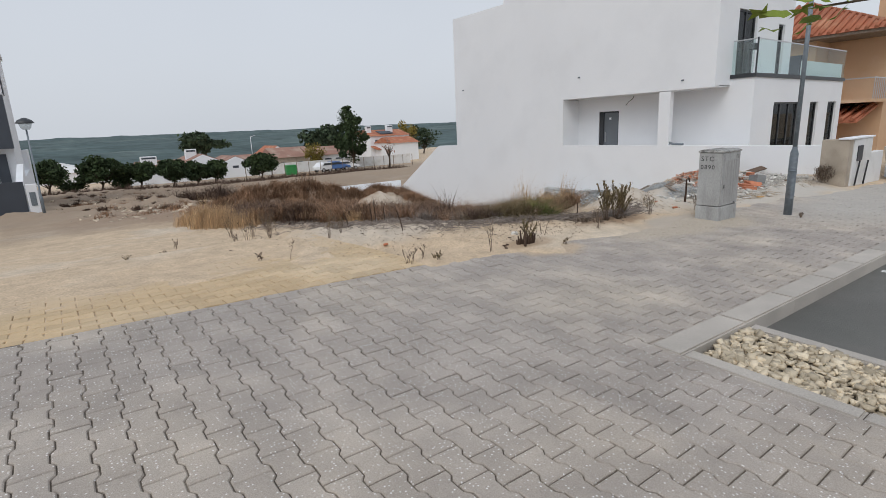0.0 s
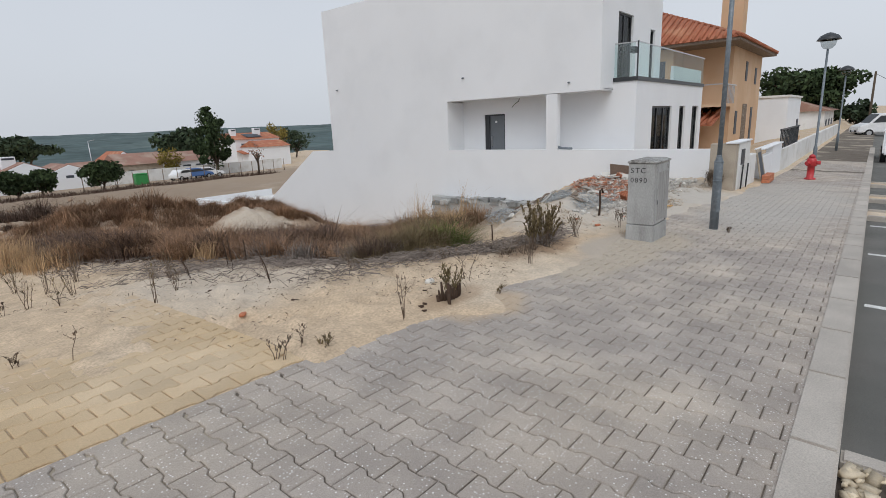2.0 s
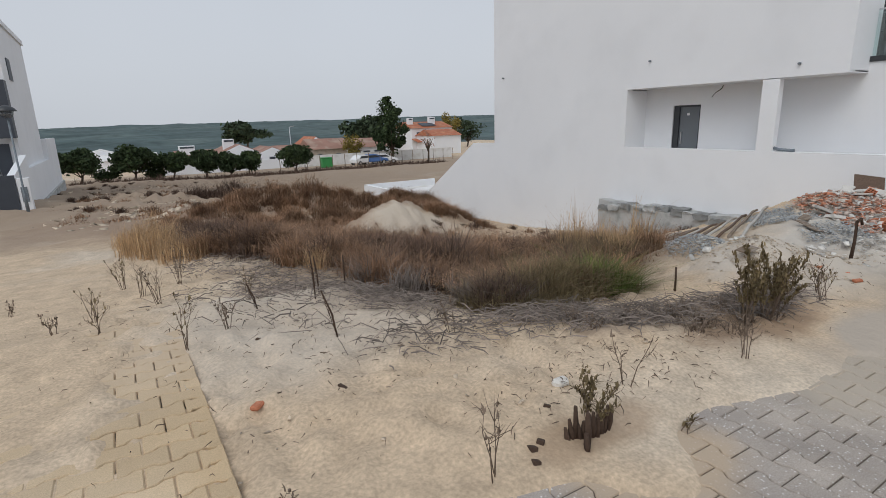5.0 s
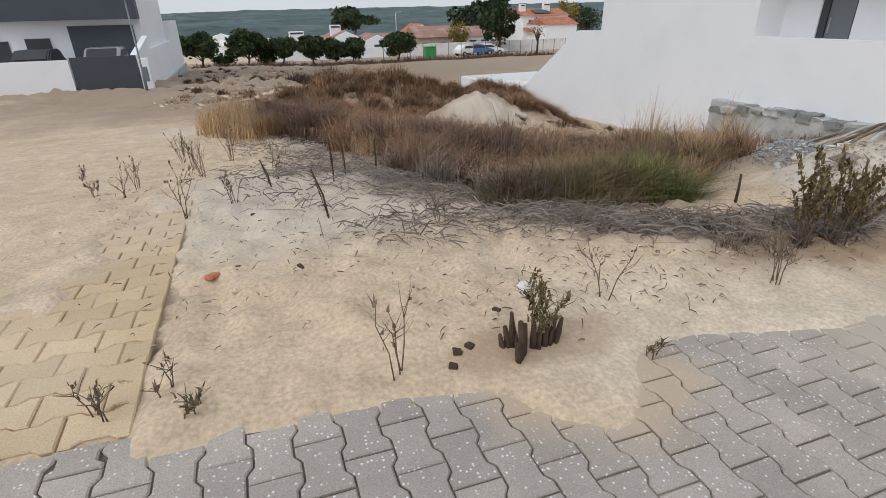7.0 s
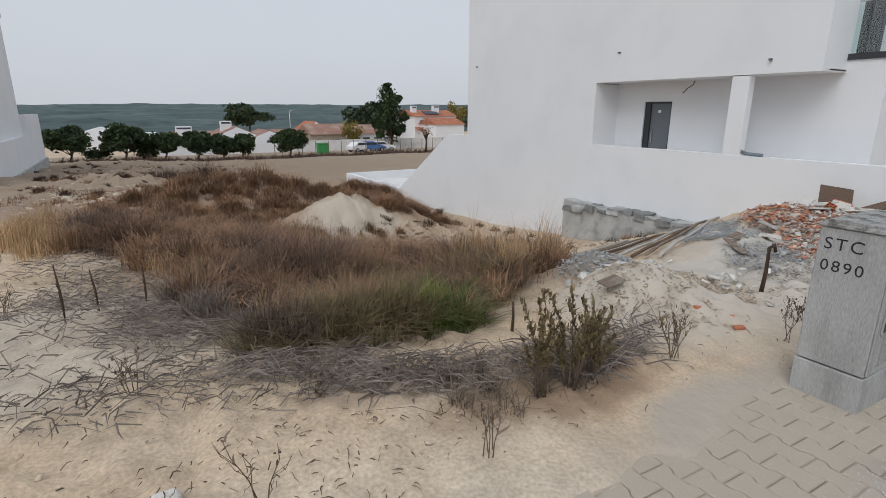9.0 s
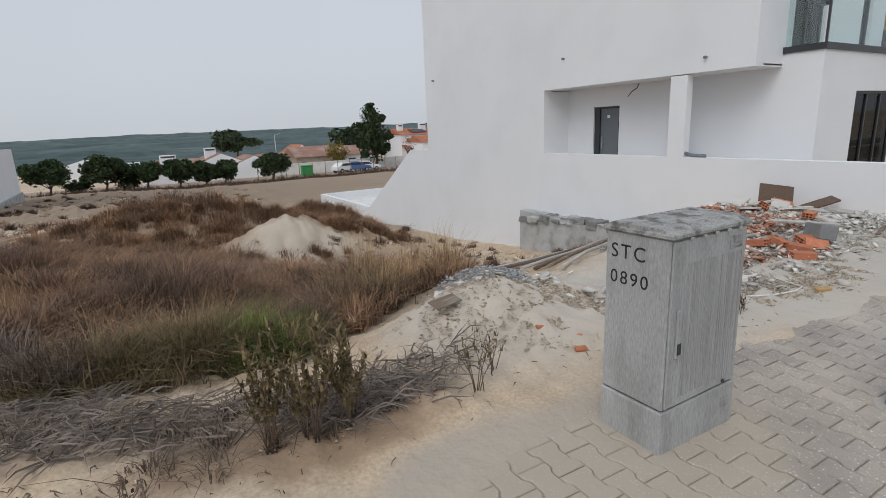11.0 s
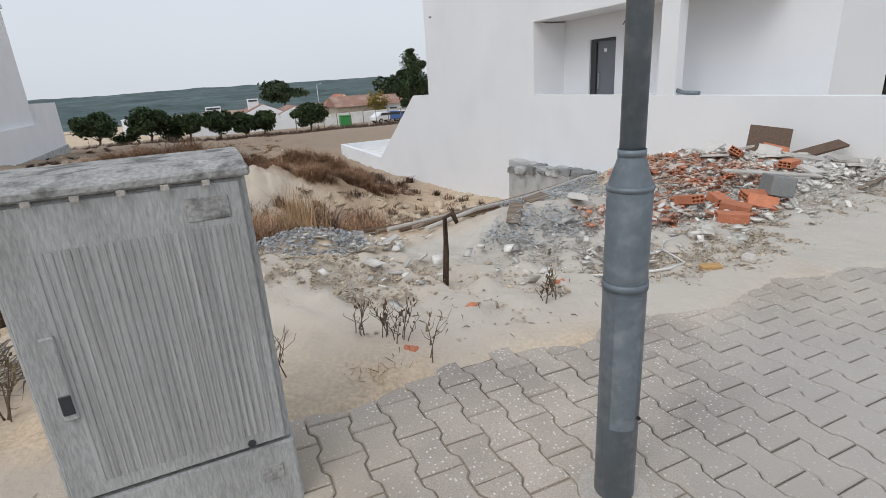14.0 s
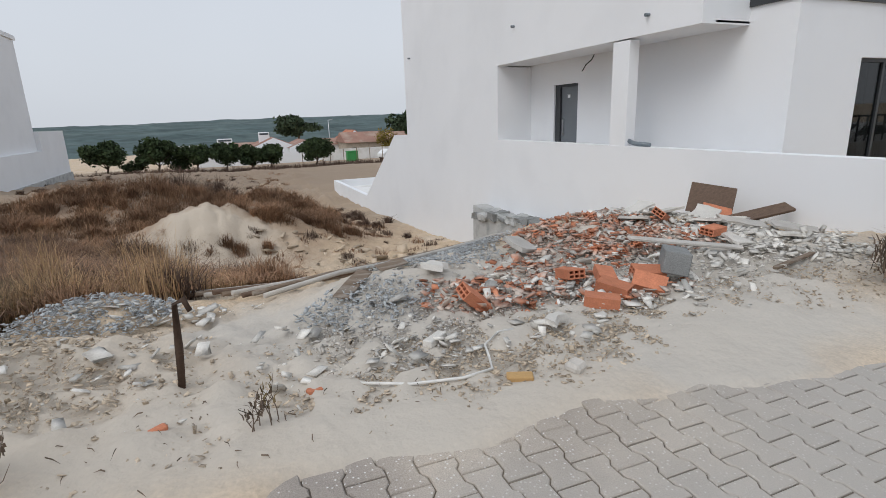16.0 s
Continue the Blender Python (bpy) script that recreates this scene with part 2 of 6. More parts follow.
M_wood = material("weathered_wood", (0.20, 0.15, 0.11), 0.85, 0.2, 10, 60, 0.3, tint=(0.28, 0.24, 0.20), tint_scale=3, stretch=(1, 6, 6))
M_brownwood = material("dark_brown_board", (0.13, 0.085, 0.06), 0.7, 0.2, 8, 60, 0.2, stretch=(1, 5, 5))
M_terra = material("red_clay_brick", (0.50, 0.19, 0.105), 0.9, 0.15, 10, 90, 0.25, rnd=0.12, fine_var=0.15)
M_brickchips = material("broken_brick", (0.50, 0.205, 0.115), 0.92, 0.18, 4, 90, 0.3, tint=(0.50, 0.42, 0.36), tint_scale=6, tint_at=(0.42, 0.6), island=0.35)
M_greychips = material("broken_concrete", (0.50, 0.475, 0.44), 0.95, 0.15, 4, 90, 0.35, tint=(0.56, 0.51, 0.45), tint_scale=1.4, island=0.25)
M_bluechips = material("blue_grey_mortar", (0.44, 0.455, 0.46), 0.95, 0.12, 3, 60, 0.4, island=0.16, fine_var=0.15)
M_palechips = material("plaster_chips", (0.64, 0.61, 0.56), 0.95, 0.12, 4, 90, 0.3, island=0.3)
M_sandchips = material("sandy_stones", (0.50, 0.41, 0.31), 0.95, 0.12, 4, 90, 0.3, island=0.35)
M_block = material("grey_concrete_block", (0.235, 0.24, 0.235), 0.95, 0.1, 8, 130, 0.4, fine_var=0.25)
M_oldconc = material("old_concrete", (0.46, 0.46, 0.45), 0.95, 0.14, 2.5, 60, 0.5, tint=(0.31, 0.32, 0.31), tint_scale=2.2, fine_var=0.15)
M_brush = material("dry_brown_brush", (0.235, 0.14, 0.085), 0.95, 0.35, 0.9, 6, 0, tint=(0.37, 0.225, 0.135), tint_scale=0.7, island=0.5)
M_dark_brush = material("dark_dead_brush", (0.12, 0.08, 0.06), 0.95, 0.3, 1.5, 8, 0, island=0.5)
M_straw = material("straw_grass", (0.46, 0.31, 0.175), 0.95, 0.2, 1.2, 6, 0, island=0.4)
M_green = material("green_broom", (0.095, 0.125, 0.03), 0.9, 0.25, 2, 8, 0, tint=(0.15, 0.19, 0.04), tint_scale=2.5, island=0.5)
M_olive = material("olive_weed_leaves", (0.165, 0.125, 0.065), 0.9, 0.25, 6, 20, 0, tint=(0.20, 0.15, 0.075), tint_scale=8, island=0.45)
M_twig = material("dry_twigs", (0.155, 0.115, 0.085), 0.95, 0.2, 6, 40, 0.1, island=0.4)
M_twig_grey = material("grey_dead_twigs", (0.21, 0.175, 0.15), 0.95, 0.2, 3, 40, 0, island=0.5)
M_stem = material("dark_dead_stem", (0.075, 0.048, 0.034), 0.95, 0.25, 15, 70, 0.4)
M_pine = material("pine_needles", (0.04, 0.062, 0.026), 0.9, 0.25, 0.6, 3, 0, tint=(0.055, 0.08, 0.03), tint_scale=0.9, island=0.5)
M_pine_far = material("far_pine_crown", (0.045, 0.065, 0.035), 0.9, 0.2, 0.6, 3, 0, island=0.45)
M_bark = material("bark", (0.10, 0.075, 0.055), 0.95, 0.2, 5, 30, 0.4)
M_autumn = material("yellowing_leaves", (0.22, 0.17, 0.04), 0.9, 0.2, 1, 4, 0, island=0.4)
M_leaf = material("plane_leaf", (0.16, 0.21, 0.03), 0.7, 0.15, 6, 40, 0.1, island=0.3)
# distance haze is mixed into the ridge's blue-green base colour
M_forest = material("haze_tinted_forest", (0.072, 0.105, 0.104), 1.0, 0.28, 0.012, 0.09, 0, tint=(0.10, 0.13, 0.122), tint_scale=0.006, fine_var=0.32)
M_red = material("red_enamel", (0.48, 0.035, 0.04), 0.35, 0.06, 6, 30, 0.03, spec=0.5)
M_carwhite = material("white_car_paint", (0.78, 0.78, 0.78), 0.25, 0.01, 2, 10, 0, spec=0.5)
M_rubber = material("black_rubber", (0.02, 0.02, 0.02), 0.8, 0.1, 8, 40, 0)
M_steel = material("bright_steel", (0.55, 0.55, 0.56), 0.35, 0.05, 4, 30, 0, metal=0.9)
M_bin = material("green_plastic", (0.05, 0.27, 0.08), 0.5, 0.05, 3, 20, 0)
M_blue = material("blue_paint", (0.08, 0.16, 0.36), 0.6, 0.05, 3, 20, 0)
M_black = material("black_marking", (0.03, 0.03, 0.03), 0.8, 0.3, 20, 80, 0)
M_lampglass = glass("frosted_lamp_globe", (0.7, 0.72, 0.72), 0.2)
M_beige = material("beige_render", (0.42, 0.36, 0.29), 0.9, 0.1, 1.5, 50, 0.2, tint=(0.34, 0.29, 0.23), tint_scale=2)
M_pvc = material("white_plastic_cable", (0.72, 0.70, 0.66), 0.6, 0.05, 4, 20, 0)
M_yellowfoam = material("ochre_scrap", (0.48, 0.30, 0.13), 0.9, 0.1, 9, 60, 0.2)

# ---- helpers of this scene ----


def box(bm, x0, x1, y0, y1, z0, z1, m=None):
    r = bmesh.ops.create_cube(bm, size=1.0)["verts"]
    for v in r:
        v.co = Vector(((x0 + x1) / 2 + v.co.x * (x1 - x0), (y0 + y1) / 2 + v.co.y * (y1 - y0), (z0 + z1) / 2 + v.co.z * (z1 - z0)))
        if m:
            v.co = m @ v.co
    return r


def boxes(*rows):
    bm = bmesh.new()
    for r in rows:
        box(bm, *r)
    return bm


def bevelled(bm, w=0.01, seg=1):
    bmesh.ops.bevel(bm, geom=[e for e in bm.edges], offset=w, segments=seg, affect="EDGES", clamp_overlap=True)
    return bm


def tube(bm, pts, radii, seg=8):
    """A tube through points, with a radius at each."""
    rings = []
    pts = [Vector(p) for p in pts]
    for i, p in enumerate(pts):
        d = (pts[min(i + 1, len(pts) - 1)] - pts[max(i - 1, 0)]).normalized()
        a = d.orthogonal().normalized() if abs(d.z) < 0.999 else Vector((1, 0, 0))
        if abs(d.z) > 0.7:
            a = (Vector((1, 0, 0)) - d * d.x).normalized()
        b = d.cross(a)
        rings.append([bm.verts.new(p + (a * math.cos(k * math.tau / seg) + b * math.sin(k * math.tau / seg)) * radii[i]) for k in range(seg)])
    for r0, r1 in zip(rings, rings[1:]):
        for k in range(seg):
            f = bm.faces.new((r0[k], r0[(k + 1) % seg], r1[(k + 1) % seg], r1[k]))
            f.smooth = True
    bm.faces.new(rings[0][::-1])
    bm.faces.new(rings[-1])
    return bm


def prism(bm, poly, axis, a, b):
    """A polygon extruded along an axis from a to b; poly gives the two other coordinates in order."""
    def put(p, v):
        return {"x": (v, p[0], p[1]), "y": (p[0], v, p[1]), "z": (p[0], p[1], v)}[axis]
    lo, hi = [bm.verts.new(put(p, a)) for p in poly], [bm.verts.new(put(p, b)) for p in poly]
    bm.faces.new(lo)
    bm.faces.new(hi[::-1])
    for i in range(len(poly)):
        j = (i + 1) % len(poly)
        bm.faces.new((lo[j], lo[i], hi[i], hi[j]))
    bmesh.ops.recalc_face_normals(bm, faces=bm.faces[:])
    return bm


def part(name, bm, mat, parent=None, label="", m=None):
    me = bpy.data.meshes.new(name)
    bm.to_mesh(me)
    bm.free()
    me.materials.append(mat)
    ob = new(name, me)
    ob.parent = parent
    if m is not None:
        ob.matrix_basis = m
    return tagged(ob, label) if label else ob


def thing(name, label, category, x=0, y=0, z=0, rz=0, group="", kind=""):
    ob = new(name)
    ob.empty_display_size = 0.1
    ob.matrix_basis = pose(x, y, z, 0, 0, rz)
    return tagged(ob, label, category, group, kind)


def raw(name, verts, faces, mat, parent=None, smooth=False):
    me = bpy.data.meshes.new(name)
    me.from_pydata(verts, [], faces)
    me.materials.append(mat)
    if smooth:
        me.polygons.foreach_set("use_smooth", [True] * len(me.polygons))
    me.update()
    ob = new(name, me)
    ob.parent = parent
    return ob


def wall_cells(axis, at0, at1, u0, u1, z0, z1, holes=()):
    """A wall slab in the plane axis=const with rectangular holes (u0, u1, z0, z1) through it."""
    us = sorted({u0, u1, *(h[0] for h in holes), *(h[1] for h in holes)})
    zs = sorted({z0, z1, *(h[2] for h in holes), *(h[3] for h in holes)})
    bm = bmesh.new()
    for a, b in zip(us, us[1:]):
        col = []
        for c, d in zip(zs, zs[1:]):
            um, zm = (a + b) / 2, (c + d) / 2
            if any(h[0] < um < h[1] and h[2] < zm < h[3] for h in holes):
                continue
            if col and abs(col[-1][1] - c) < 1e-6:
                col[-1][1] = d
            else:
                col.append([c, d])
        for c, d in col:
            box(bm, *((at0, at1, a, b) if axis == "x" else (a, b, at0, at1)), c, d)
    bmesh.ops.remove_doubles(bm, verts=bm.verts[:], dist=1e-5)
    seen = {}
    for f in bm.faces:
        seen.setdefault(frozenset(v.index for v in f.verts), []).append(f)
    return bm


# ---- the lie of the land ----
LEFT_Y = (4.5, 6.5, 8, 9.4, 15, 22, 34, 45, 60, 75, 95, 140, 260)
LEFT_Z = (0.2, 0.13, 0.08, -0.25, -0.75, -1.15, -1.85, -2.6, -3.2, -4.0, -4.8, -6.0, -12.0)
RIGHT_Y = (4.5, 6, 8, 11.6, 14, 20, 30, 43, 60, 75, 95, 140, 260)
RIGHT_Z = (-0.12, -0.2, -0.5, -1.5, -2.4, -2.95, -3.4, -3.55, -3.7, -4.2, -4.8, -6.0, -12.0)
MOUNDS = ((10.2, 18.0, 1.7, 1.3, 0.8), (11.9, 18.3, 1.9, 1.3, 0.75), (13.0, 17.2, 1.6, 1.2, 0.3), (9.9, 7.35, 0.7, 0.35, 0.25), (8.9, 21.8, 3.0, 2.2, 1.5), (12.9, 21.2, 2.2, 2.4, 1.55), (9.0, 6.0, 0.8, 0.6, 0.42), (15.4, 8.0, 2.2, 1.3, 0.5), (12.3, 6.9, 0.9, 0.9, 0.28), (7.2, 8.0, 1.7, 1.35, -0.55), (10.1, 6.2, 0.5, 0.35, 0.12))


def ease(a, b, v):
    u = np.clip((v - a) / (b - a), 0, 1)
    return u * u * (3 - 2 * u)


def street(x, y):
    """The paved plane, which falls gently along the street."""
    return -0.0335 * np.clip(x, -15, 26) + 0.0308 * np.clip(y, -10, 5) + 0.118


def land(x, y):
    x, y = np.asarray(x, float), np.asarray(y, float)
    k = ease(4, 13, x)
    z = np.interp(y, LEFT_Y, LEFT_Z) * (1 - k) + np.interp(y, RIGHT_Y, RIGHT_Z) * k
    for cx, cy, rx, ry, h in MOUNDS:
        z = z + h * np.exp(-((x - cx) / rx) ** 2 - ((y - cy) / ry) ** 2)
    k = ease(4.42, 5.2, y)
    return street(x, y) * (1 - k) + z * k


def lumps(x, y, s, seed=0.0):
    return np.array([noise.noise((a * s + seed, b * s - seed, seed)) for a, b in zip(np.ravel(x), np.ravel(y))]).reshape(np.shape(x))


def ground(x, y):
    return float(land(x, y))


def blades(name, xs, ys, zs, hs, lean, width, mat, parent=None, seed=1, bend=0.5):
    """Many thin bent blades, one island each, as one mesh."""
    r = np.random.RandomState(seed)
    n = len(xs)
    a = r.uniform(0, math.tau, n)
    ln = np.abs(r.normal(0, lean, n)) * hs
    w = width * r.uniform(0.6, 1.4, n)
    wa = a + math.pi / 2 + r.uniform(-0.6, 0.6, n)
    dx, dy = np.cos(a) * ln, np.sin(a) * ln
    wx, wy = np.cos(wa) * w, np.sin(wa) * w
    v = np.empty((n, 5, 3))
    v[:, 0] = np.c_[xs - wx, ys - wy, zs]
    v[:, 1] = np.c_[xs + wx, ys + wy, zs]
    v[:, 2] = np.c_[xs + dx * 0.35 * bend - wx * 0.8, ys + dy * 0.35 * bend - wy * 0.8, zs + hs * 0.55]
    v[:, 3] = np.c_[xs + dx * 0.35 * bend + wx * 0.8, ys + dy * 0.35 * bend + wy * 0.8, zs + hs * 0.55]
    v[:, 4] = np.c_[xs + dx, ys + dy, zs + hs * (1 - 0.15 * lean)]
    me = bpy.data.meshes.new(name)
    me.vertices.add(n * 5)
    me.vertices.foreach_set("co", v.ravel())
    base = np.arange(n)[:, None] * 5
    loops = np.concatenate([base + np.array([[0, 1, 3, 2]]), base + np.array([[2, 3, 4]])], axis=1)
    me.loops.add(n * 7)
    me.loops.foreach_set("vertex_index", loops.ravel().astype(np.int32))
    me.polygons.add(n * 2)
    starts = (np.arange(n)[:, None] * 7 + np.array([[0, 4]])).ravel()
    me.polygons.foreach_set("loop_start", starts.astype(np.int32))
    me.update(calc_edges=True)
    me.validate()
    me.materials.append(mat)
    ob = new(name, me)
    ob.parent = parent
    return ob


def chips(name, xs, ys, zs, sizes, mat, seed=1, flat=0.6, parent=None):
    """Many broken angular pieces as one mesh."""
    r = np.random.RandomState(seed)
    n = len(xs)
    cube = np.array([[-1, -1, -1], [1, -1, -1], [1, 1, -1], [-1, 1, -1], [-1, -1, 1], [1, -1, 1], [1, 1, 1], [-1, 1, 1]], float) * 0.5
    quads = np.array([[0, 3, 2, 1], [4, 5, 6, 7], [0, 1, 5, 4], [1, 2, 6, 5], [2, 3, 7, 6], [3, 0, 4, 7]])
    pts = cube[None] * (1 + r.uniform(-0.45, 0.25, (n, 8, 3)))
    dims = np.c_[r.uniform(0.6, 1.5, n), r.uniform(0.5, 1.0, n), r.uniform(0.3, 1.0, n) * flat] * np.asarray(sizes)[:, None]
    pts = pts * dims[:, None, :]
    a, t = r.uniform(0, math.tau, n), r.normal(0, 0.45, n)
    ca, sa, ct, st = np.cos(a)[:, None], np.sin(a)[:, None], np.cos(t)[:, None], np.sin(t)[:, None]
    x, y, z = pts[..., 0], pts[..., 1], pts[..., 2]
    x, z = x * ct + z * st, z * ct - x * st
    x, y = x * ca - y * sa, x * sa + y * ca
    v = np.stack([x + np.asarray(xs)[:, None], y + np.asarray(ys)[:, None], z + np.asarray(zs)[:, None]], -1)
    me = bpy.data.meshes.new(name)
    me.vertices.add(n * 8)
    me.vertices.foreach_set("co", v.ravel())
    loops = (np.arange(n)[:, None, None] * 8 + quads[None]).ravel()
    me.loops.add(n * 24)
    me.loops.foreach_set("vertex_index", loops.astype(np.int32))
    me.polygons.add(n * 6)
    me.polygons.foreach_set("loop_start", (np.arange(n * 6) * 4).astype(np.int32))
    me.update(calc_edges=True)
    me.validate()
    me.materials.append(mat)
    ob = new(name, me)
    ob.parent = parent
    return ob


R = np.random.RandomState(7)


def scatter(n, cx, cy, rx, ry):
    a, q = R.uniform(0, math.tau, n), np.sqrt(R.uniform(0, 1, n))
    q = q * (1 + R.normal(0, 0.12, n))
    return cx + np.cos(a) * q * rx, cy + np.sin(a) * q * ry

# ---- ground, one sheet to the horizon ----
gx = np.concatenate([[-3000, -1500, -700, -300, -150, -80], np.arange(-50, -8, 3.0), np.arange(-8, 2, 0.3), np.arange(2, 12, 0.06), np.arange(12, 17.5, 0.1), np.arange(17.5, 30, 0.8), np.arange(30, 90, 4.0), [110, 160, 300, 700, 1500, 3000]])
gy = np.concatenate([[-3000, -1500, -500, -150, -60, -30, -15, -6, -2, 0, 2], np.arange(3.6, 7, 0.05), np.arange(7, 11, 0.085), np.arange(11, 24, 0.15), np.arange(24, 70, 0.7), np.arange(70, 140, 5.0), [160, 200, 260, 400, 800, 1500, 3000]])
X, Y = np.meshgrid(gx, gy)
Z = land(X, Y)
near = (X > -9) & (X < 19) & (Y > 3.5) & (Y < 70)
bumps = np.zeros_like(Z)
bumps[near] = lumps(X[near], Y[near], 1.1, 3) * 0.06 + lumps(X[near], Y[near], 3.6, 9) * 0.045 + lumps(X[near], Y[near], 6.5, 5) * 0.05 - np.abs(lumps(X[near], Y[near], 8.5, 31)) * 0.04 + np.abs(lumps(X[near], Y[near], 4.6, 25)) * -0.05
rough = (ease(22, 32, Y) + 0.28 * ease(11, 13, Y) * ease(22, 20, Y) * ease(10, 12, X) + 0.9 * np.exp(-((X - 10.8) / 2.6) ** 2 - ((Y - 17.6) / 2.2) ** 2)) * ease(70, 60, Y)
bumps[near] += (lumps(X[near], Y[near], 0.45, 6) * 0.4 + np.abs(lumps(X[near], Y[near], 1.3, 2)) * 0.35)[...] * rough[near]
wav = np.zeros_like(Z)
wav[near] = lumps(X[near], Y[near], 1.3, 12) + 0.5 * lumps(X[near], Y[near], 4, 15)
tongue = 0.42 * np.exp(-((X - 4.85) / 0.3) ** 2) + 0.22 * np.exp(-((X - 7.6) / 0.8) ** 2) + 0.12 * np.exp(-((X - 6.2) / 0.5) ** 2) + 0.3 * ease(12.5, 14.5, X)
lot_edge = ease(4.40, 4.56, Y + wav * 0.14 + tongue)
drift = ease(4.9, 7.6, Y + wav * 0.9)
inlot = ease(3.12, 3.2, X + wav * 0.03 + 0.06 * np.clip(Y - 6, 0, 8))
cover = np.maximum(lot_edge * inlot, drift * (1 - inlot) * 0.85)
Z = Z - np.where((X < 3.13) & (Y > 4.64), 0.014, 0.03) + 0.05 * cover + bumps * np.where(cover > 0.2, ease(4.4, 5.3, Y), 0) * np.where(X < 2.6, 0.35 + 0.65 * ease(14, 24, Y), 1)
Z = np.where(Y < 3.75, street(X, Y) - 0.35, Z)
nx, ny = len(gx), len(gy)
idx = np.arange(nx * ny).reshape(ny, nx)
gf = np.stack([idx[:-1, :-1], idx[:-1, 1:], idx[1:, 1:], idx[1:, :-1]], -1).reshape(-1, 4)
ground_ob = raw("ground", np.stack([X, Y, Z], -1).reshape(-1, 3).tolist(), gf.tolist(), M_sand, smooth=True)
tagged(ground_ob, "pale sandy ground of a vacant lot with footprints and dips", "ground", kind="structure")

# forest ridge far beyond the houses
fx = np.arange(-1800, 2600, 22.0)
fy = np.concatenate([np.arange(230, 700, 20.0), np.arange(700, 1700, 45.0)])
FX, FY = np.meshgrid(fx, fy)
u = np.clip((FY - 230) / 1300, 0, 1)
FZ = -15 + u ** 0.75 * (26 + 0.006 * FX) + lumps(FX, FY, 0.0035, 2) * 5 * u + lumps(FX, FY, 0.03, 4) * 2.6 + R.uniform(-1.2, 1.2, FX.shape)
fi = np.arange(FX.size).reshape(FX.shape)
ff = np.stack([fi[:-1, :-1], fi[:-1, 1:], fi[1:, 1:], fi[1:, :-1]], -1).reshape(-1, 4)
tagged(raw("backdrop", np.stack([FX, FY, FZ], -1).reshape(-1, 3).tolist(), ff.tolist(), M_forest), "pine forest on a far low ridge, tinted blue-green for distance haze", "forest", kind="structure")

# ---- road, kerbs, gravel bed ----
ROAD_Z = -0.13


def sloped(x0, x1, y0, y1, dz, thick, nxs=12):
    """A slab whose top follows the street plane."""
    bm = bmesh.new()
    cols = []
    for x in np.linspace(x0, x1, nxs):
        cols.append([bm.verts.new((x, y, float(street(x, y)) + dz - d)) for y, d in ((y0, 0), (y1, 0), (y1, thick), (y0, thick))])
    for a, b in zip(cols, cols[1:]):
        for i in range(4):
            j = (i + 1) % 4
            bm.faces.new((a[i], b[i], b[j], a[j]))
    bm.faces.new(cols[0])
    bm.faces.new(cols[-1][::-1])
    bmesh.ops.recalc_face_normals(bm, faces=bm.faces[:])
    return bm


road = part("road", sloped(3.3, 120, -9, 1.8, ROAD_Z, 0.15, 60), M_asphalt)
tagged(road, "worn dark grey asphalt road with parking bays", "road", kind="structure")
pave = part("pavement", sloped(-8, 120, 1.8, 4.62, -0.012, 0.15, 60), M_joint)
tagged(pave, "pavement of grey interlocking wavy concrete pavers dusted with sand", "pavement", kind="structure")
pave_w = part("pavement_apron", sloped(-8, 3.25, -9, 1.8, -0.012, 0.15), M_joint)
tagged(pave_w, "wide apron of grey interlocking wavy concrete pavers", "pavement", kind="structure")

kerb = thing("kerb", "pale concrete kerb stones along the road", "kerb", kind="structure")


def kerb_stone(x0, x1, y0, y1, top=0.012):
    bm = bmesh.new()
    box(bm, x0 + 0.003, x1 - 0.003, y0 + 0.003, y1 - 0.003, -0.3, 0)
    bmesh.ops.bevel(bm, geom=[e for e in bm.edges if all(v.co.z > -0.1 for v in e.verts)], offset=0.014, segments=2, affect="EDGES")
    for v in bm.verts:
        v.co.z += float(street(v.co.x, v.co.y)) + top
    return part("kerb_stone", bm, M_kerb, kerb)


for i in range(38):
    kerb_stone(3.22 + i, 4.22 + i, 1.66, 1.89)
for i in range(5):
    kerb_stone(3.22, 3.37, 0.66 - i, 1.66 - i)
    kerb_stone(4.22, 4.36, 0.66 - i, 1.66 - i, -0.03)
for bx in (13.9, 17.1, 21.3):
    for i in range(4):
        kerb_stone(bx, bx + 0.14, 0.66 - i, 1.66 - i, -0.03)
        kerb_stone(bx + 1.0, bx + 1.14, 0.66 - i, 1.66 - i, -0.03)
    bed = part("planting_bed", sloped(bx + 0.14, bx + 1.0, -2.34, 1.66, -0.07, 0.1, 4), M_sand)
    tagged(bed, "sandy planting bed between parking bays", "planting bed", kind="structure")
bed = part("planting_bed", sloped(3.37, 4.22, -3.34, 1.66, -0.075, 0.1, 4), M_joint)
tagged(bed, "gravel-filled planting bed edged with kerbs", "planting bed", kind="structure")
n = 2600
px_, py_ = R.uniform(3.39, 4.2, n), R.uniform(-1.6, 1.63, n)
peb = chips("pebbles", px_, py_, street(px_, py_) - 0.065 + R.uniform(0, 0.045, n), R.uniform(0.025, 0.07, n), M_pebble, 3, 0.75)
tagged(peb, "cream and buff pebbles filling the planting bed", "pebbles", kind="stuff")
for lx in (7.6, 10.4, 13.2):
    tagged(part("parking_line", sloped(lx, lx + 0.1, -3.2, 1.6, ROAD_Z + 0.004, 0.003, 2), M_line), "worn white parking line painted on asphalt", "road marking", kind="structure")

# ---- the large white house ----
WX = 18.05
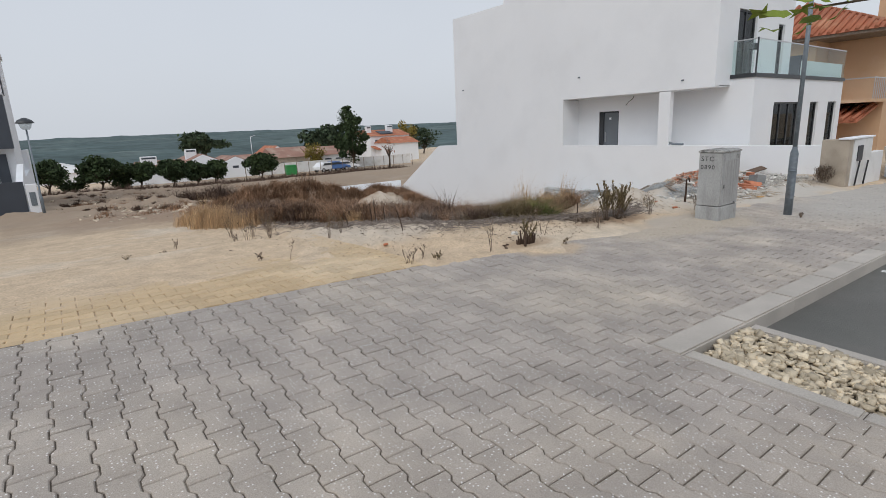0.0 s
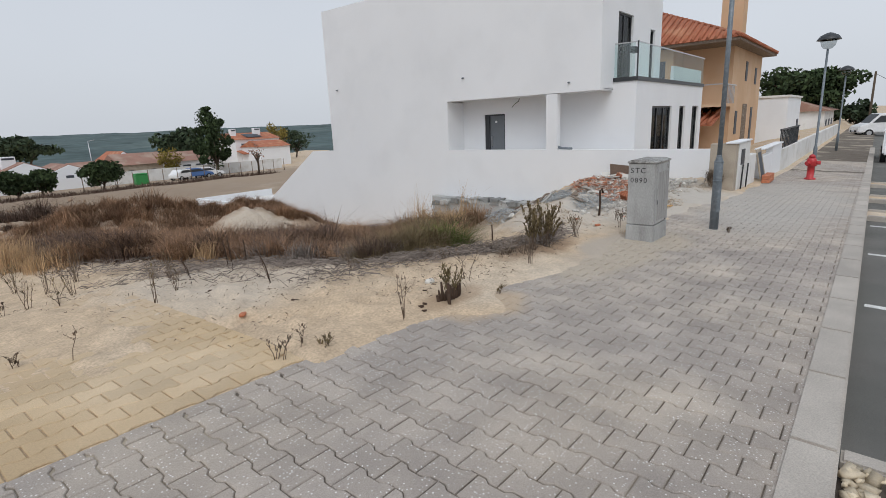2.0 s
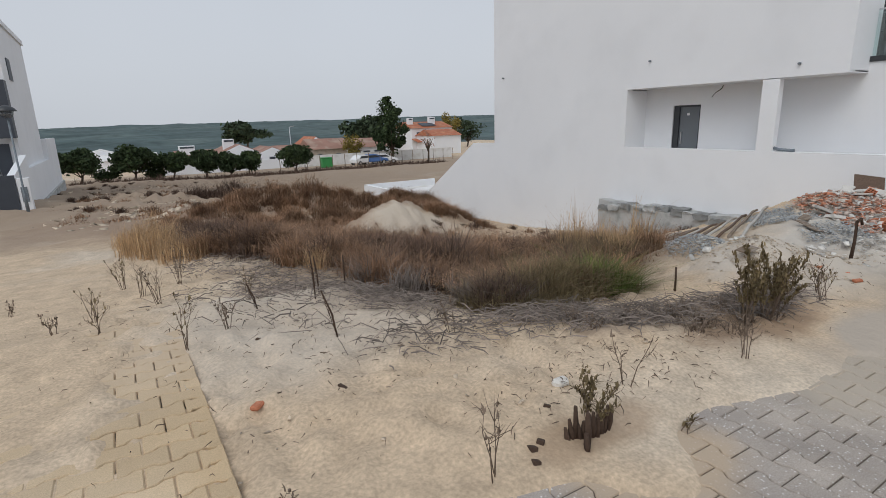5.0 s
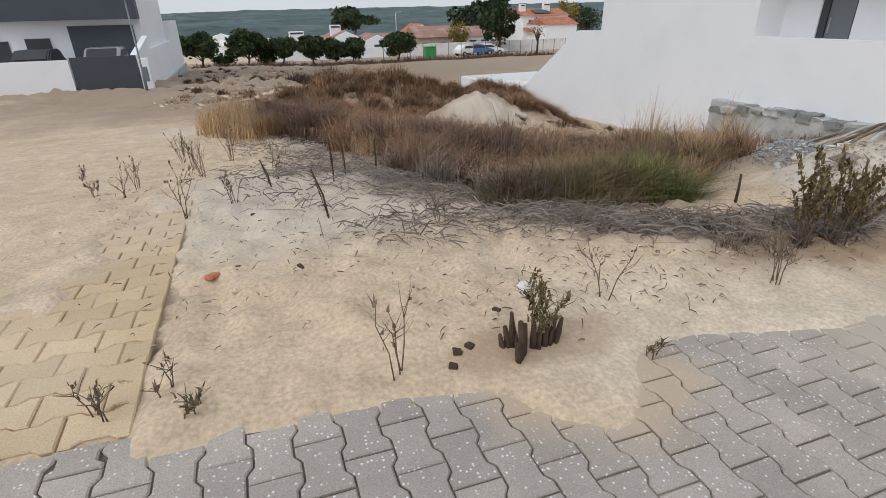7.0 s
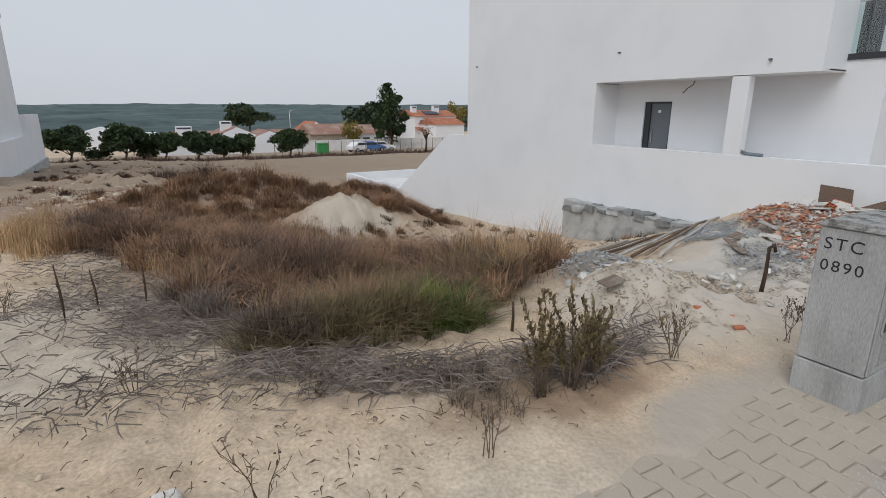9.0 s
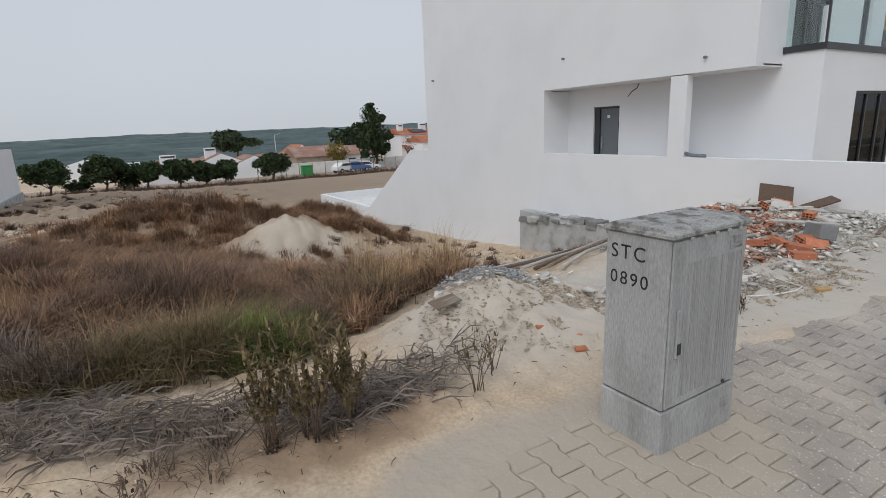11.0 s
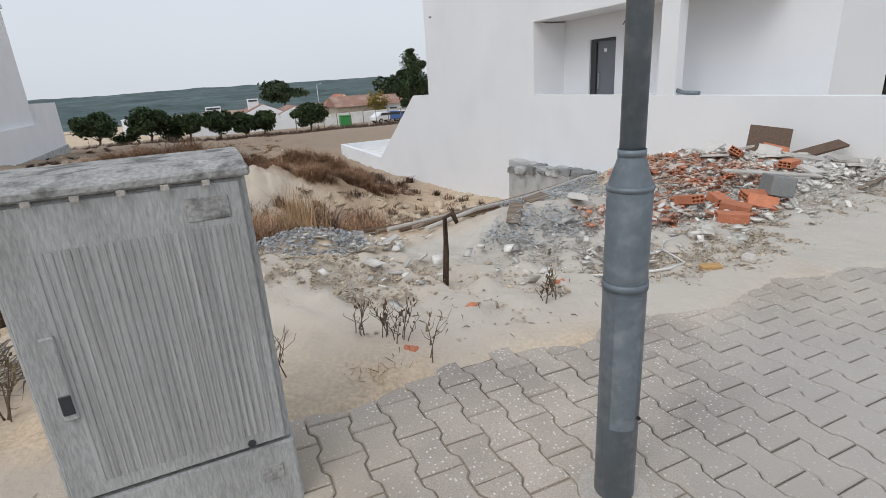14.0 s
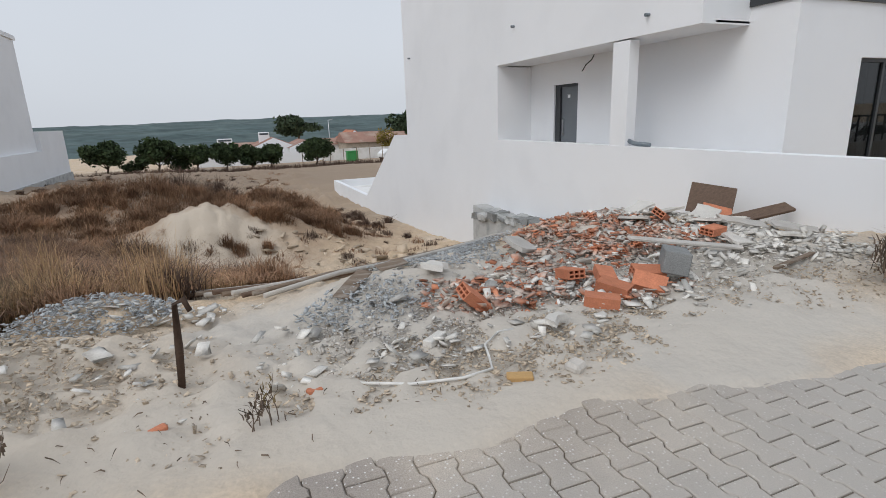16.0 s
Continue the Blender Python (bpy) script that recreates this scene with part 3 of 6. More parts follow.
house = thing("white_house", "large plain white rendered modern house, newly built", "house", WX, 8.8, 0)
HM = Matrix.Translation((-WX, -8.8, 0))


def hp(name, bm, mat, label="", parent=None):
    bmesh.ops.transform(bm, matrix=HM, verts=bm.verts[:])
    return part(name, bm, mat, parent or house, label)


GZ = -5.0
hp("wall", wall_cells("x", WX, WX + 0.3, 8.8, 22.6, 0.68, 7.1, [(8.8, 15.2, 0.68, 2.65)]), M_white)
hp("parapet", boxes((WX, WX + 0.3, 8.8, 18.8, 7.1, 7.65), (WX + 0.3, 23.9, 8.8, 9.1, 7.1, 7.65)), M_white)
hp("soffit", boxes((WX, 19.1, 8.8, 15.2, 2.595, 2.65), (WX + 0.3, 23.9, 8.8, 22.6, 6.9, 7.05)), M_white)
hp("porch_wall", boxes((WX + 0.3, 19.1, 15.2, 15.4, -0.5, 2.56)), M_white)
hp("porch_floor", boxes((WX + 0.26, 19.1, 8.0, 15.2, -0.3, -0.08)), M_white)
post = bevelled(boxes((WX + 0.01, WX + 0.25, 10.34, 10.78, 0.66, 2.57)), 0.012)
hp("post", post, M_white)
hp("recess_wall", wall_cells("x", 19.1, 19.35, 8.25, 15.4, -1.0, 2.86, [(13.15, 14.12, -0.08, 2.02)]), M_white)
hp("street_wall", wall_cells("y", 8.0, 8.25, 19.1, 27.5, -1.0, 2.86, [(20.75, 23.1, 0.0, 2.04), (24.1, 24.95, 0.0, 2.04), (26.0, 27.0, 0.0, 2.04)]), M_white)
hp("end_wall", boxes((27.2, 27.5, 8.25, 22.6, -1, 2.86), (WX + 0.3, 27.2, 22.35, 22.6, 0.7, 7.1), (23.6, 23.9, 9.1, 22.3, 2.9, 7.1)), M_white)
hp("upper_wall", wall_cells("y", 8.8, 9.05, WX + 0.3, 23.9, 2.62, 7.1, [(19.4, 20.8, 3.0, 5.15), (22.6, 23.15, 3.1, 4.9)]), M_white)
hp("terrace_deck", boxes((19.35, 27.2, 8.25, 8.8, 2.72, 2.9), (23.9, 27.2, 8.8, 22.3, 2.72, 2.9)), M_white)
hp("terrace_trim", boxes((19.06, 19.1, 7.96, 8.8, 2.86, 2.99), (19.1, 27.54, 7.96, 8.06, 2.86, 2.99)), M_dark, "dark grey metal edge trim")
hp("terrace_parapet", boxes((23.4, 27.5, 8.1, 8.22, 2.99, 3.55)), M_white)


def opening_door(y0, y1, z0, z1, x):
    d = hp("door", bevelled(boxes((x + 0.10, x + 0.15, y0 + 0.06, y1 - 0.20, z0, z1 - 0.06)), 0.004), M_door, "grey panelled front door")
    hp("door_frame", boxes((x + 0.05, x + 0.2, y0, y0 + 0.06, z0, z1), (x + 0.05, x + 0.2, y1 - 0.2, y1, z0, z1), (x + 0.05, x + 0.2, y0 + 0.06, y1 - 0.2, z1 - 0.06, z1)), M_dark, "black aluminium door frame", d)
    hp("sticker", boxes((x + 0.094, x + 0.099, y0 + 0.42, y0 + 0.52, z1 - 0.33, z1 - 0.25)), M_white, "small white sticker", d)
    hp("handle", boxes((x + 0.06, x + 0.1, y0 + 0.66, y0 + 0.69, z0 + 0.85, z0 + 1.25)), M_steel, "steel pull handle", d)


opening_door(13.15, 14.12, -0.08, 2.02, 19.1)


def street_window(name, x0, x1, z0, z1, y, bars, label):
    w = hp(name, boxes((x0, x1, y + 0.08, y + 0.16, z1 - 0.06, z1), (x0, x1, y + 0.08, y + 0.16, z0, z0 + 0.06), *((b - 0.03, b + 0.03, y + 0.08, y + 0.16, z0 + 0.06, z1 - 0.06) for b in (x0 + 0.03, *bars, x1 - 0.03))), M_dark, label)
    cuts = [x0 + 0.06, *bars, x1 - 0.06]
    for a, b in zip(cuts, cuts[1:]):
        p = hp("pane", boxes((a + 0.02, b - 0.02, y + 0.11, y + 0.125, z0 + 0.06, z1 - 0.06)), M_winglass, "", w)
        p.visible_shadow = False
    hp("curtain", boxes((x0 + 0.5 * (x1 - x0), x1, y + 0.5, y + 0.53, z0, z1)), M_curtain, "pale curtain behind the glass", w)
    # backing sheet whose dark colour stands in for the unlit room
    hp("interior", boxes((x0 - 0.3, x1 + 0.3, y + 1.2, y + 1.25, z0 - 0.2, z1 + 0.2)), M_unlit_room, "dark sheet standing in for the unlit room behind the glass", w)


street_window("window", 20.75, 23.1, 0.0, 2.04, 8.0, (21.55, 22.3), "black-framed sliding window")
street_window("window", 24.1, 24.95, 0.0, 2.04, 8.0, (), "narrow black-framed window")
street_window("window", 26.0, 27.0, 0.0, 2.04, 8.0, (), "narrow black-framed window")
street_window("balcony_door", 19.4, 20.8, 3.0, 5.15, 8.8, (20.1,), "black-framed glazed balcony door")
street_window("window", 22.6, 23.15, 3.1, 4.9, 8.8, (), "tall slit window")
rail = hp("glass_railing", boxes((19.11, 19.125, 8.1, 8.78, 3.0, 4.05)), M_glass, "clear glass balcony railing")
for a, b in ((19.13, 21.1), (21.14, 23.2), (23.24, 25.3), (25.34, 27.45)):
    hp("pane", boxes((a, b, 8.0, 8.015, 3.0, 4.05)), M_glass, "", rail)
hp("corner_post", boxes((19.1, 19.14, 7.99, 8.03, 2.99, 4.1)), M_dark, "", rail)
hp("top_rail", boxes((19.1, 19.13, 8.04, 8.78, 4.05, 4.085), (19.15, 27.45, 7.995, 8.02, 4.05, 4.085)), M_steel, "thin steel top rail", rail)
hp("wall_lamp", bevelled(boxes((19.2, 19.5, 8.14, 8.34, 3.75, 3.95)), 0.02), M_dark, "small dark box lamp at the balcony corner")
hp("stub_cable", tube(bmesh.new(), [(18.9, 12.35, 2.56), (18.85, 12.37, 2.45), (18.8, 12.5, 2.36), (18.8, 12.62, 2.24)], [0.012] * 4, 6), M_black, "loose black cable hanging from the soffit")
for y, z in ((9.9, 2.9), (14.35, 3.42), (21.9, 3.5)):
    hp("wall_spout", tube(bmesh.new(), [(WX - 0.09, y, z), (WX + 0.05, y, z + 0.01)], [0.03, 0.03], 8), M_galv, "short grey overflow pipe")

bwall = bmesh.new()
prism(bwall, [(4.75, GZ), (38.2, GZ), (38.2, -2.62), (29.6, -2.62), (24.3, 0.64), (22.6, 0.68), (4.75, 0.68)], "x", WX, WX + 0.26)
tagged(part("wall_boundary", bwall, M_white), "long white rendered boundary wall, stepped down at its far end", "wall", kind="structure")
coping = bmesh.new()
box(coping, WX + 0.26, 24, 38.0, 38.2, GZ, -2.62)
tagged(part("wall_terrace", coping, M_white), "low white terrace wall at the back of the house", "wall", kind="structure")
pool = boxes((WX + 0.26, 26, 22.6, 38.0, GZ, -3.1))
tagged(part("terrace_floor", pool, M_white2), "pale terrace floor behind the low wall", "terrace", kind="structure")
elbow = thing("drain_pipe", "short dark grey plastic pipe lying on the wall top", "pipe", WX + 0.12, 10.15, 0.68)
part("pipe", tube(bmesh.new(), [(0, -0.33, 0.035), (0, 0.05, 0.05), (0, 0.2, 0.09)], [0.04, 0.04, 0.045], 10), M_galv, elbow)

# broken concrete footing in front of the wall
foot = thing("concrete_footing", "broken old concrete footing wall against the white house", "footing", 17.2, 12.5, -2.2)
fb = bmesh.new()
prism(fb, [(-1.9, -1.5), (3.3, -1.5), (3.3, 1.02), (2.2, 0.98), (0.4, 0.9), (-0.9, 1.0), (-1.9, 1.1)], "x", 0.35, 0.84)
bmesh.ops.subdivide_edges(fb, edges=fb.edges[:], cuts=4, use_grid_fill=True)
for v in fb.verts:
    v.co += Vector((noise.noise(v.co * 2.1) * 0.05, noise.noise(v.co * 2.7 + Vector((5, 0, 0))) * 0.03, noise.noise(v.co * 3.3) * 0.06))
part("footing", fb, M_oldconc, foot)
for i in range(11):
    y0 = -1.8 + i * 0.46
    cap = boxes((0.3 + R.uniform(-0.05, 0.08), 0.84, y0, y0 + R.uniform(0.25, 0.45), 0.82, 0.96 + R.uniform(-0.04, 0.12)))
    bmesh.ops.subdivide_edges(cap, edges=cap.edges[:], cuts=3, use_grid_fill=True)
    for v in cap.verts:
        v.co += noise.noise_vector(v.co * 6) * 0.06
    part("cap_block", cap, M_block if i % 3 else M_oldconc, foot, "crumbled dark cap block", m=pose(0, 0, 0, R.uniform(-3, 3), 0, R.uniform(-2, 2)))

# front garden wall and gate pillars towards the street
fw = thing("wall_front", "white rendered front wall with meter boxes and gate openings", "wall", kind="structure")


def fpart(name, rows, mat, label="", w=0.01):
    return part(name, bevelled(boxes(*rows), w), mat, fw, label)


fpart("meter_pillar", [(16.2, 16.5, 4.4, 5.0, -0.6, 0.93)], M_beige, "beige unrendered meter pillar")
fpart("panel", [(16.52, 18.0, 4.38, 4.58, -0.7, 0.92)], M_white2)
fpart("meter_door", [(16.8, 17.2, 4.36, 4.384, 0.35, 0.75)], M_dark, "small dark meter opening", 0.004)
fpart("panel", [(18.06, 19.2, 4.4, 4.58, -0.75, 0.5)], M_white2)
fpart("panel", [(20.4, 22.4, 4.4, 4.58, -0.85, 0.3)], M_white)
fpart("panel", [(22.45, 24.6, 4.4, 4.6, -0.9, 0.5)], M_white)
fpart("panel", [(24.65, 30.0, 4.4, 4.58, -0.95, 0.25)], M_white2)
fpart("panel", [(30.05, 60.0, 4.4, 4.58, -1.1, 0.25)], M_white2)
fpart("coping", [(16.16, 18.04, 4.34, 4.64, 0.93, 0.97), (20.36, 24.65, 4.36, 4.64, 0.51, 0.55)], M_white, "", 0.006)
for i in range(14):
    fpart("railing_bar", [(24.8 + i * 0.42, 24.84 + i * 0.42, 4.47, 4.51, 0.25, 0.95)], M_dark, "", 0.004)
fpart("top_rail", [(24.7, 30.6, 4.46, 4.52, 0.95, 1.0)], M_dark, "", 0.004)
for lx, lean in ((16.6, -12), (17.3, 8)):
    bar = thing("leaning_bar", "dark metal bar leaning on the front wall", "metal bar", lx, 4.3, ground(lx, 4.3) + 0.3, 0)
    part("bar", tube(bmesh.new(), [(0, 0, -0.25), (0.35, 0.04, 0.35)], [0.02, 0.02], 6), M_black, bar)
brd = thing("leaning_board", "pale board frame leaning against the front wall", "board", 20.0, 4.25, ground(20, 4.25))
part("frame_piece", bevelled(boxes((-0.4, 0.4, 0, 0.04, 0, 0.1), (-0.4, 0.4, 0, 0.04, 0.9, 1.0), (-0.4, -0.3, 0, 0.04, 0.1, 0.9), (0.3, 0.4, 0, 0.04, 0.1, 0.9)), 0.005), M_beige, brd, m=pose(0, 0, 0.01, -12, 0, 0))
# added sheet: the opening's darkness is put into its colour
part("panel", boxes((-0.3, 0.3, 0.01, 0.03, 0.1, 0.9)), M_panel, brd, "dark sheet standing in for the dark opening at the board frame", m=pose(0, 0, 0.01, -12, 0, 0))
pal = thing("brick_stack", "low stack of red clay bricks beside the front wall", "bricks", 19.2, 4.1, ground(19.2, 4.1) + 0.005)
for i in range(6):
    part("brick", bevelled(boxes((i % 3 * 0.31, i % 3 * 0.31 + 0.29, -0.1, 0.1, i // 3 * 0.12, i // 3 * 0.12 + 0.11)), 0.006), M_terra, pal)
tumble = thing("dry_shrub", "round ball of dry brown twigs by the meter pillar", "dry shrub", 16.1, 4.85, ground(16.1, 4.85) + 0.02)
tb = R.normal(0, 1, (500, 3))
tb = tb / np.linalg.norm(tb, axis=1)[:, None] * R.uniform(0.1, 0.24, (500, 1))
blades("crown", tb[:, 0], tb[:, 1], tb[:, 2] + 0.22, R.uniform(0.05, 0.16, 500), 1.4, 0.006, M_twig, tumble, 5)

# ---- neighbour's apricot house ----
oh = thing("apricot_house", "two-storey apricot rendered house with terracotta hipped roof", "house", 34.0, 8.1, -0.85)


def op(name, rows, mat, label="", parent=None, w=0):
    bm = boxes(*rows)
    if w:
        bevelled(bm, w)
    return part(name, bm, mat, parent or oh, label)


op("wall", [(0, 8.6, 0, 9, -0.5, 6.0)], M_orange)
op("wing", [(-1.8, 0, 2.6, 9, -0.5, 6.0)], M_orange)
op("tower", [(1.9, 3.0, 0.1, 1.2, 6.0, 9.5)], M_orange, "tall apricot chimney tower")
op("eave", [(-2.5, 9.3, -0.7, 9.7, 6.0, 6.14)], M_wood, "dark timber eaves")
roof = bmesh.new()
prism_pts = [(-2.6, -0.8), (9.4, -0.8), (9.4, 9.8), (-2.6, 9.8)]
lo = [roof.verts.new((x, y, 6.15)) for x, y in prism_pts]
hi = [roof.verts.new((2.0, 4.5, 8.5)), roof.verts.new((5.0, 4.5, 8.5))]
for f in ((lo[0], lo[1], hi[1], hi[0]), (lo[1], lo[2], hi[1]), (lo[2], lo[3], hi[0], hi[1]), (lo[3], lo[0], hi[0]), lo[::-1]):
    roof.faces.new(f)
rf = part("roof", roof, M_tile, oh, "bright terracotta tiled roof")
for i in range(28):
    y = -0.7 + i * 0.37
    h = 2.33 * (1 - abs(y - 4.5) / 5.3)
    part("cover_tile", tube(bmesh.new(), [(-2.6, y, 6.2), (-2.6 + 4.6 * h / 2.33, y, 6.22 + h)], [0.09, 0.09], 6), M_tile, rf)
for i in range(30):
    x = -2.5 + i * 0.4
    top = min(1.0, max(0.05, (x + 2.6) / 4.6), max(0.05, (9.4 - x) / 4.4))
    part("cover_tile", tube(bmesh.new(), [(x, -0.8, 6.2), (x, -0.8 + 5.3 * top, 6.22 + 2.3 * top)], [0.09, 0.09], 6), M_tile, rf)
op("skylight", [(-1.9, -0.9, 4.2, 5.6, 6.8, 6.95)], M_white, "pale solar water panel on the roof")
for x, z0, z1 in ((3.4, 4.3, 5.4), (6.4, 4.2, 5.2), (1.4, 1.3, 2.6), (6.0, 0.8, 2.8)):
    op("window", [(x, x + 0.55, -0.03, 0.1, z0, z1)], M_panel, "narrow dark window")
# the doorway's shade is drawn as a flat brown slab on the wall
op("doorway", [(3.4, 4.7, -0.02, 0.1, 0.3, 3.0)], M_wood, "brown slab standing in for the shaded entrance doorway")
op("window", [(-1.83, -1.7, 3.0, 7.5, 3.2, 5.4)], M_panel, "large dark upper window")
op("window", [(-1.83, -1.7, 3.2, 7.0, 0.4, 2.2)], M_panel, "large dark lower window")
op("balcony_rail", [(-2.3, -2.26, -0.1, 8, 3.95, 4.0), (-2.3, 0.6, -0.14, -0.1, 3.95, 4.0), *((-2.3 + i * 0.3, -2.27 + i * 0.3, -0.14, -0.11, 3.0, 3.95) for i in range(9))], M_steel, "steel balcony railing")
op("balcony", [(-2.35, 0, -0.2, 8, 2.85, 3.0)], M_orange)
aw = bmesh.new()
prism(aw, [(-2.9, 2.0), (0, 2.75), (0, 2.62), (-2.9, 1.9)], "y", 0.2, 8)
op("garden_wall", [(-3.5, 8, -2.6, -2.4, -0.3, 0.9)], M_orange, "low apricot terrace wall")
por = part("porch_roof", aw, M_tile, oh, "small tiled porch roof")
for i in range(18):
    part("cover_tile", tube(bmesh.new(), [(-2.95, 0.4 + i * 0.42, 2.06), (0, 0.4 + i * 0.42, 2.82)], [0.09, 0.09], 6), M_tile, por)
wb = thing("white_outbuilding", "plain white flat-roofed building beyond the apricot house", "building", 48, 7, -1)
part("wall", boxes((0, 8, 0, 8, -0.5, 3.6)), M_white, wb)
part("window", boxes((6.2, 7.2, -0.04, 0.1, 0.3, 1.9)), M_panel, wb, "dark window")
part("roof", boxes((-0.1, 8.1, -0.1, 8.1, 3.6, 3.75)), M_white2, wb)
wb = thing("white_bungalow", "low white house with a terracotta roof down the street", "house", 68, 6, -1.2)
part("wall", boxes((0, 14, 0, 8, -0.5, 2.6)), M_white2, wb)
g = bmesh.new()
prism(g, [(-0.5, 2.6), (8.5, 2.6), (4, 4.2)], "x", -0.4, 14.4)
part("roof", g, M_tile_old, wb)
for x in (2, 6, 10):
    part("window", boxes((x, x + 1.4, -0.04, 0.1, 0.4, 1.7)), M_panel, wb, "dark window")

# ---- the white and anthracite house at the end of the side street ----
ah = thing("anthracite_house", "modern white house with anthracite cladding and garage", "house", -0.6, 34, -1.9)


def ap(name, rows, mat, label="", parent=None, w=0):
    bm = boxes(*rows)
    if w:
        bevelled(bm, w)
    return part(name, bm, mat, parent or ah, label)


ap("wall", [(-13, -0.9, 6, 17, -0.4, 9.6)], M_white)
ap("cladding", [(-12.8, -0.85, 5.2, 6.0, 3.4, 4.7), (-1.5, -0.85, 5.2, 6.0, 4.7, 6.4), (-5.2, -4.4, 5.2, 6.0, 4.7, 9.4)], M_panel, "anthracite cladding band")
ap("upper_wall", [(-12.8, -5.2, 5.95, 6.0, 4.7, 9.6)], M_white)
ap("terrace_floor", [(-4.4, -2.0, 5.2, 6.0, 4.6, 4.72)], M_white2)
ap("forecourt", [(-13.9, -0.9, 0.25, 6.0, -0.45, 0.53)], M_white2, "pale raised forecourt")
ap("garage_door", [(-4.6, -1.3, 5.9, 5.99, 0.3, 3.1)], M_panel, "anthracite sectional garage door")
ap("front_door", [(-6.8, -5.6, 5.92, 5.99, 0.3, 2.5)], M_dark, "dark front door")
ap("window", [(-9.0, -7.6, 5.92, 5.99, 0.5, 2.4)], M_dark, "dark window")
ap("upper_window", [(-12.5, -9.6, 5.9, 5.96, 5.0, 8.0)], M_panel, "tall dark upper window")
ap("railing", [(-12.6, -5.3, 5.18, 5.22, 4.7, 5.6)], M_glass, "glass balcony railing")
ap("roof", [(-13.2, -0.8, 5.9, 17.2, 9.6, 9.9)], M_white)
ap("chimney_cap", [(-1.9, -1.0, 9, 9.6, 10.6, 10.75), (-1.7, -1.2, 9.1, 9.5, 9.9, 10.6)], M_dark, "small dark chimney cap")
ap("side_window", [(-0.93, -0.86, 8, 9.2, 6.6, 7.8)], M_panel, "dark side window")
ap("side_wall", [(-0.9, -0.6, 0.3, 24, -1.2, 1.75)], M_white, "white rendered side garden wall")
ap("side_plinth", [(-0.62, -0.45, 6, 24, -1.4, -0.35)], M_oldconc, "grey concrete plinth")
sw = bmesh.new()
prism(sw, [(0.3, 1.75), (5.5, 2.5), (5.5, 1.75)], "x", -0.9, -0.6)
part("raised_coping", sw, M_white, ah)
ap("step_wall", [(-0.9, -0.6, 17, 24, 1.75, 3.2)], M_white)
ap("front_wall", [(-14, -3.55, 0, 0.25, -0.5, 1.65)], M_white, "white front garden wall")
ap("gate", [(-3.5, -0.62, 0.05, 0.15, 0.0, 1.75)], M_panel, "anthracite sliding driveway gate")
ap("gate_pillar", [(-0.55, -0.1, -0.1, 0.35, -0.5, 1.6)], M_white, "white gate pillar with meter box", None, 0.01)
ap("meter_box", [(-0.45, -0.2, -0.125, -0.1, 0.5, 1.2)], M_galv, "grey meter box")
for cx, cy in ((-2.6, 4.9), (-3.8, 4.9)):
    pot = thing("potted_palm", "leafy green plant in a pot on the balcony", "potted plant", -0.6 + cx, 34 + 5.6, -1.9 + 4.72)
    pb = tube(bmesh.new(), [(0, 0, 0), (0, 0, 0.4)], [0.18, 0.24], 10)
    part("pot", pb, M_panel, pot)
    a = R.uniform(-0.12, 0.12, (90, 2))
    blades("leaves", a[:, 0], a[:, 1], np.full(90, 0.38), R.uniform(0.6, 1.5, 90), 0.55, 0.03, M_pine, pot, 3)


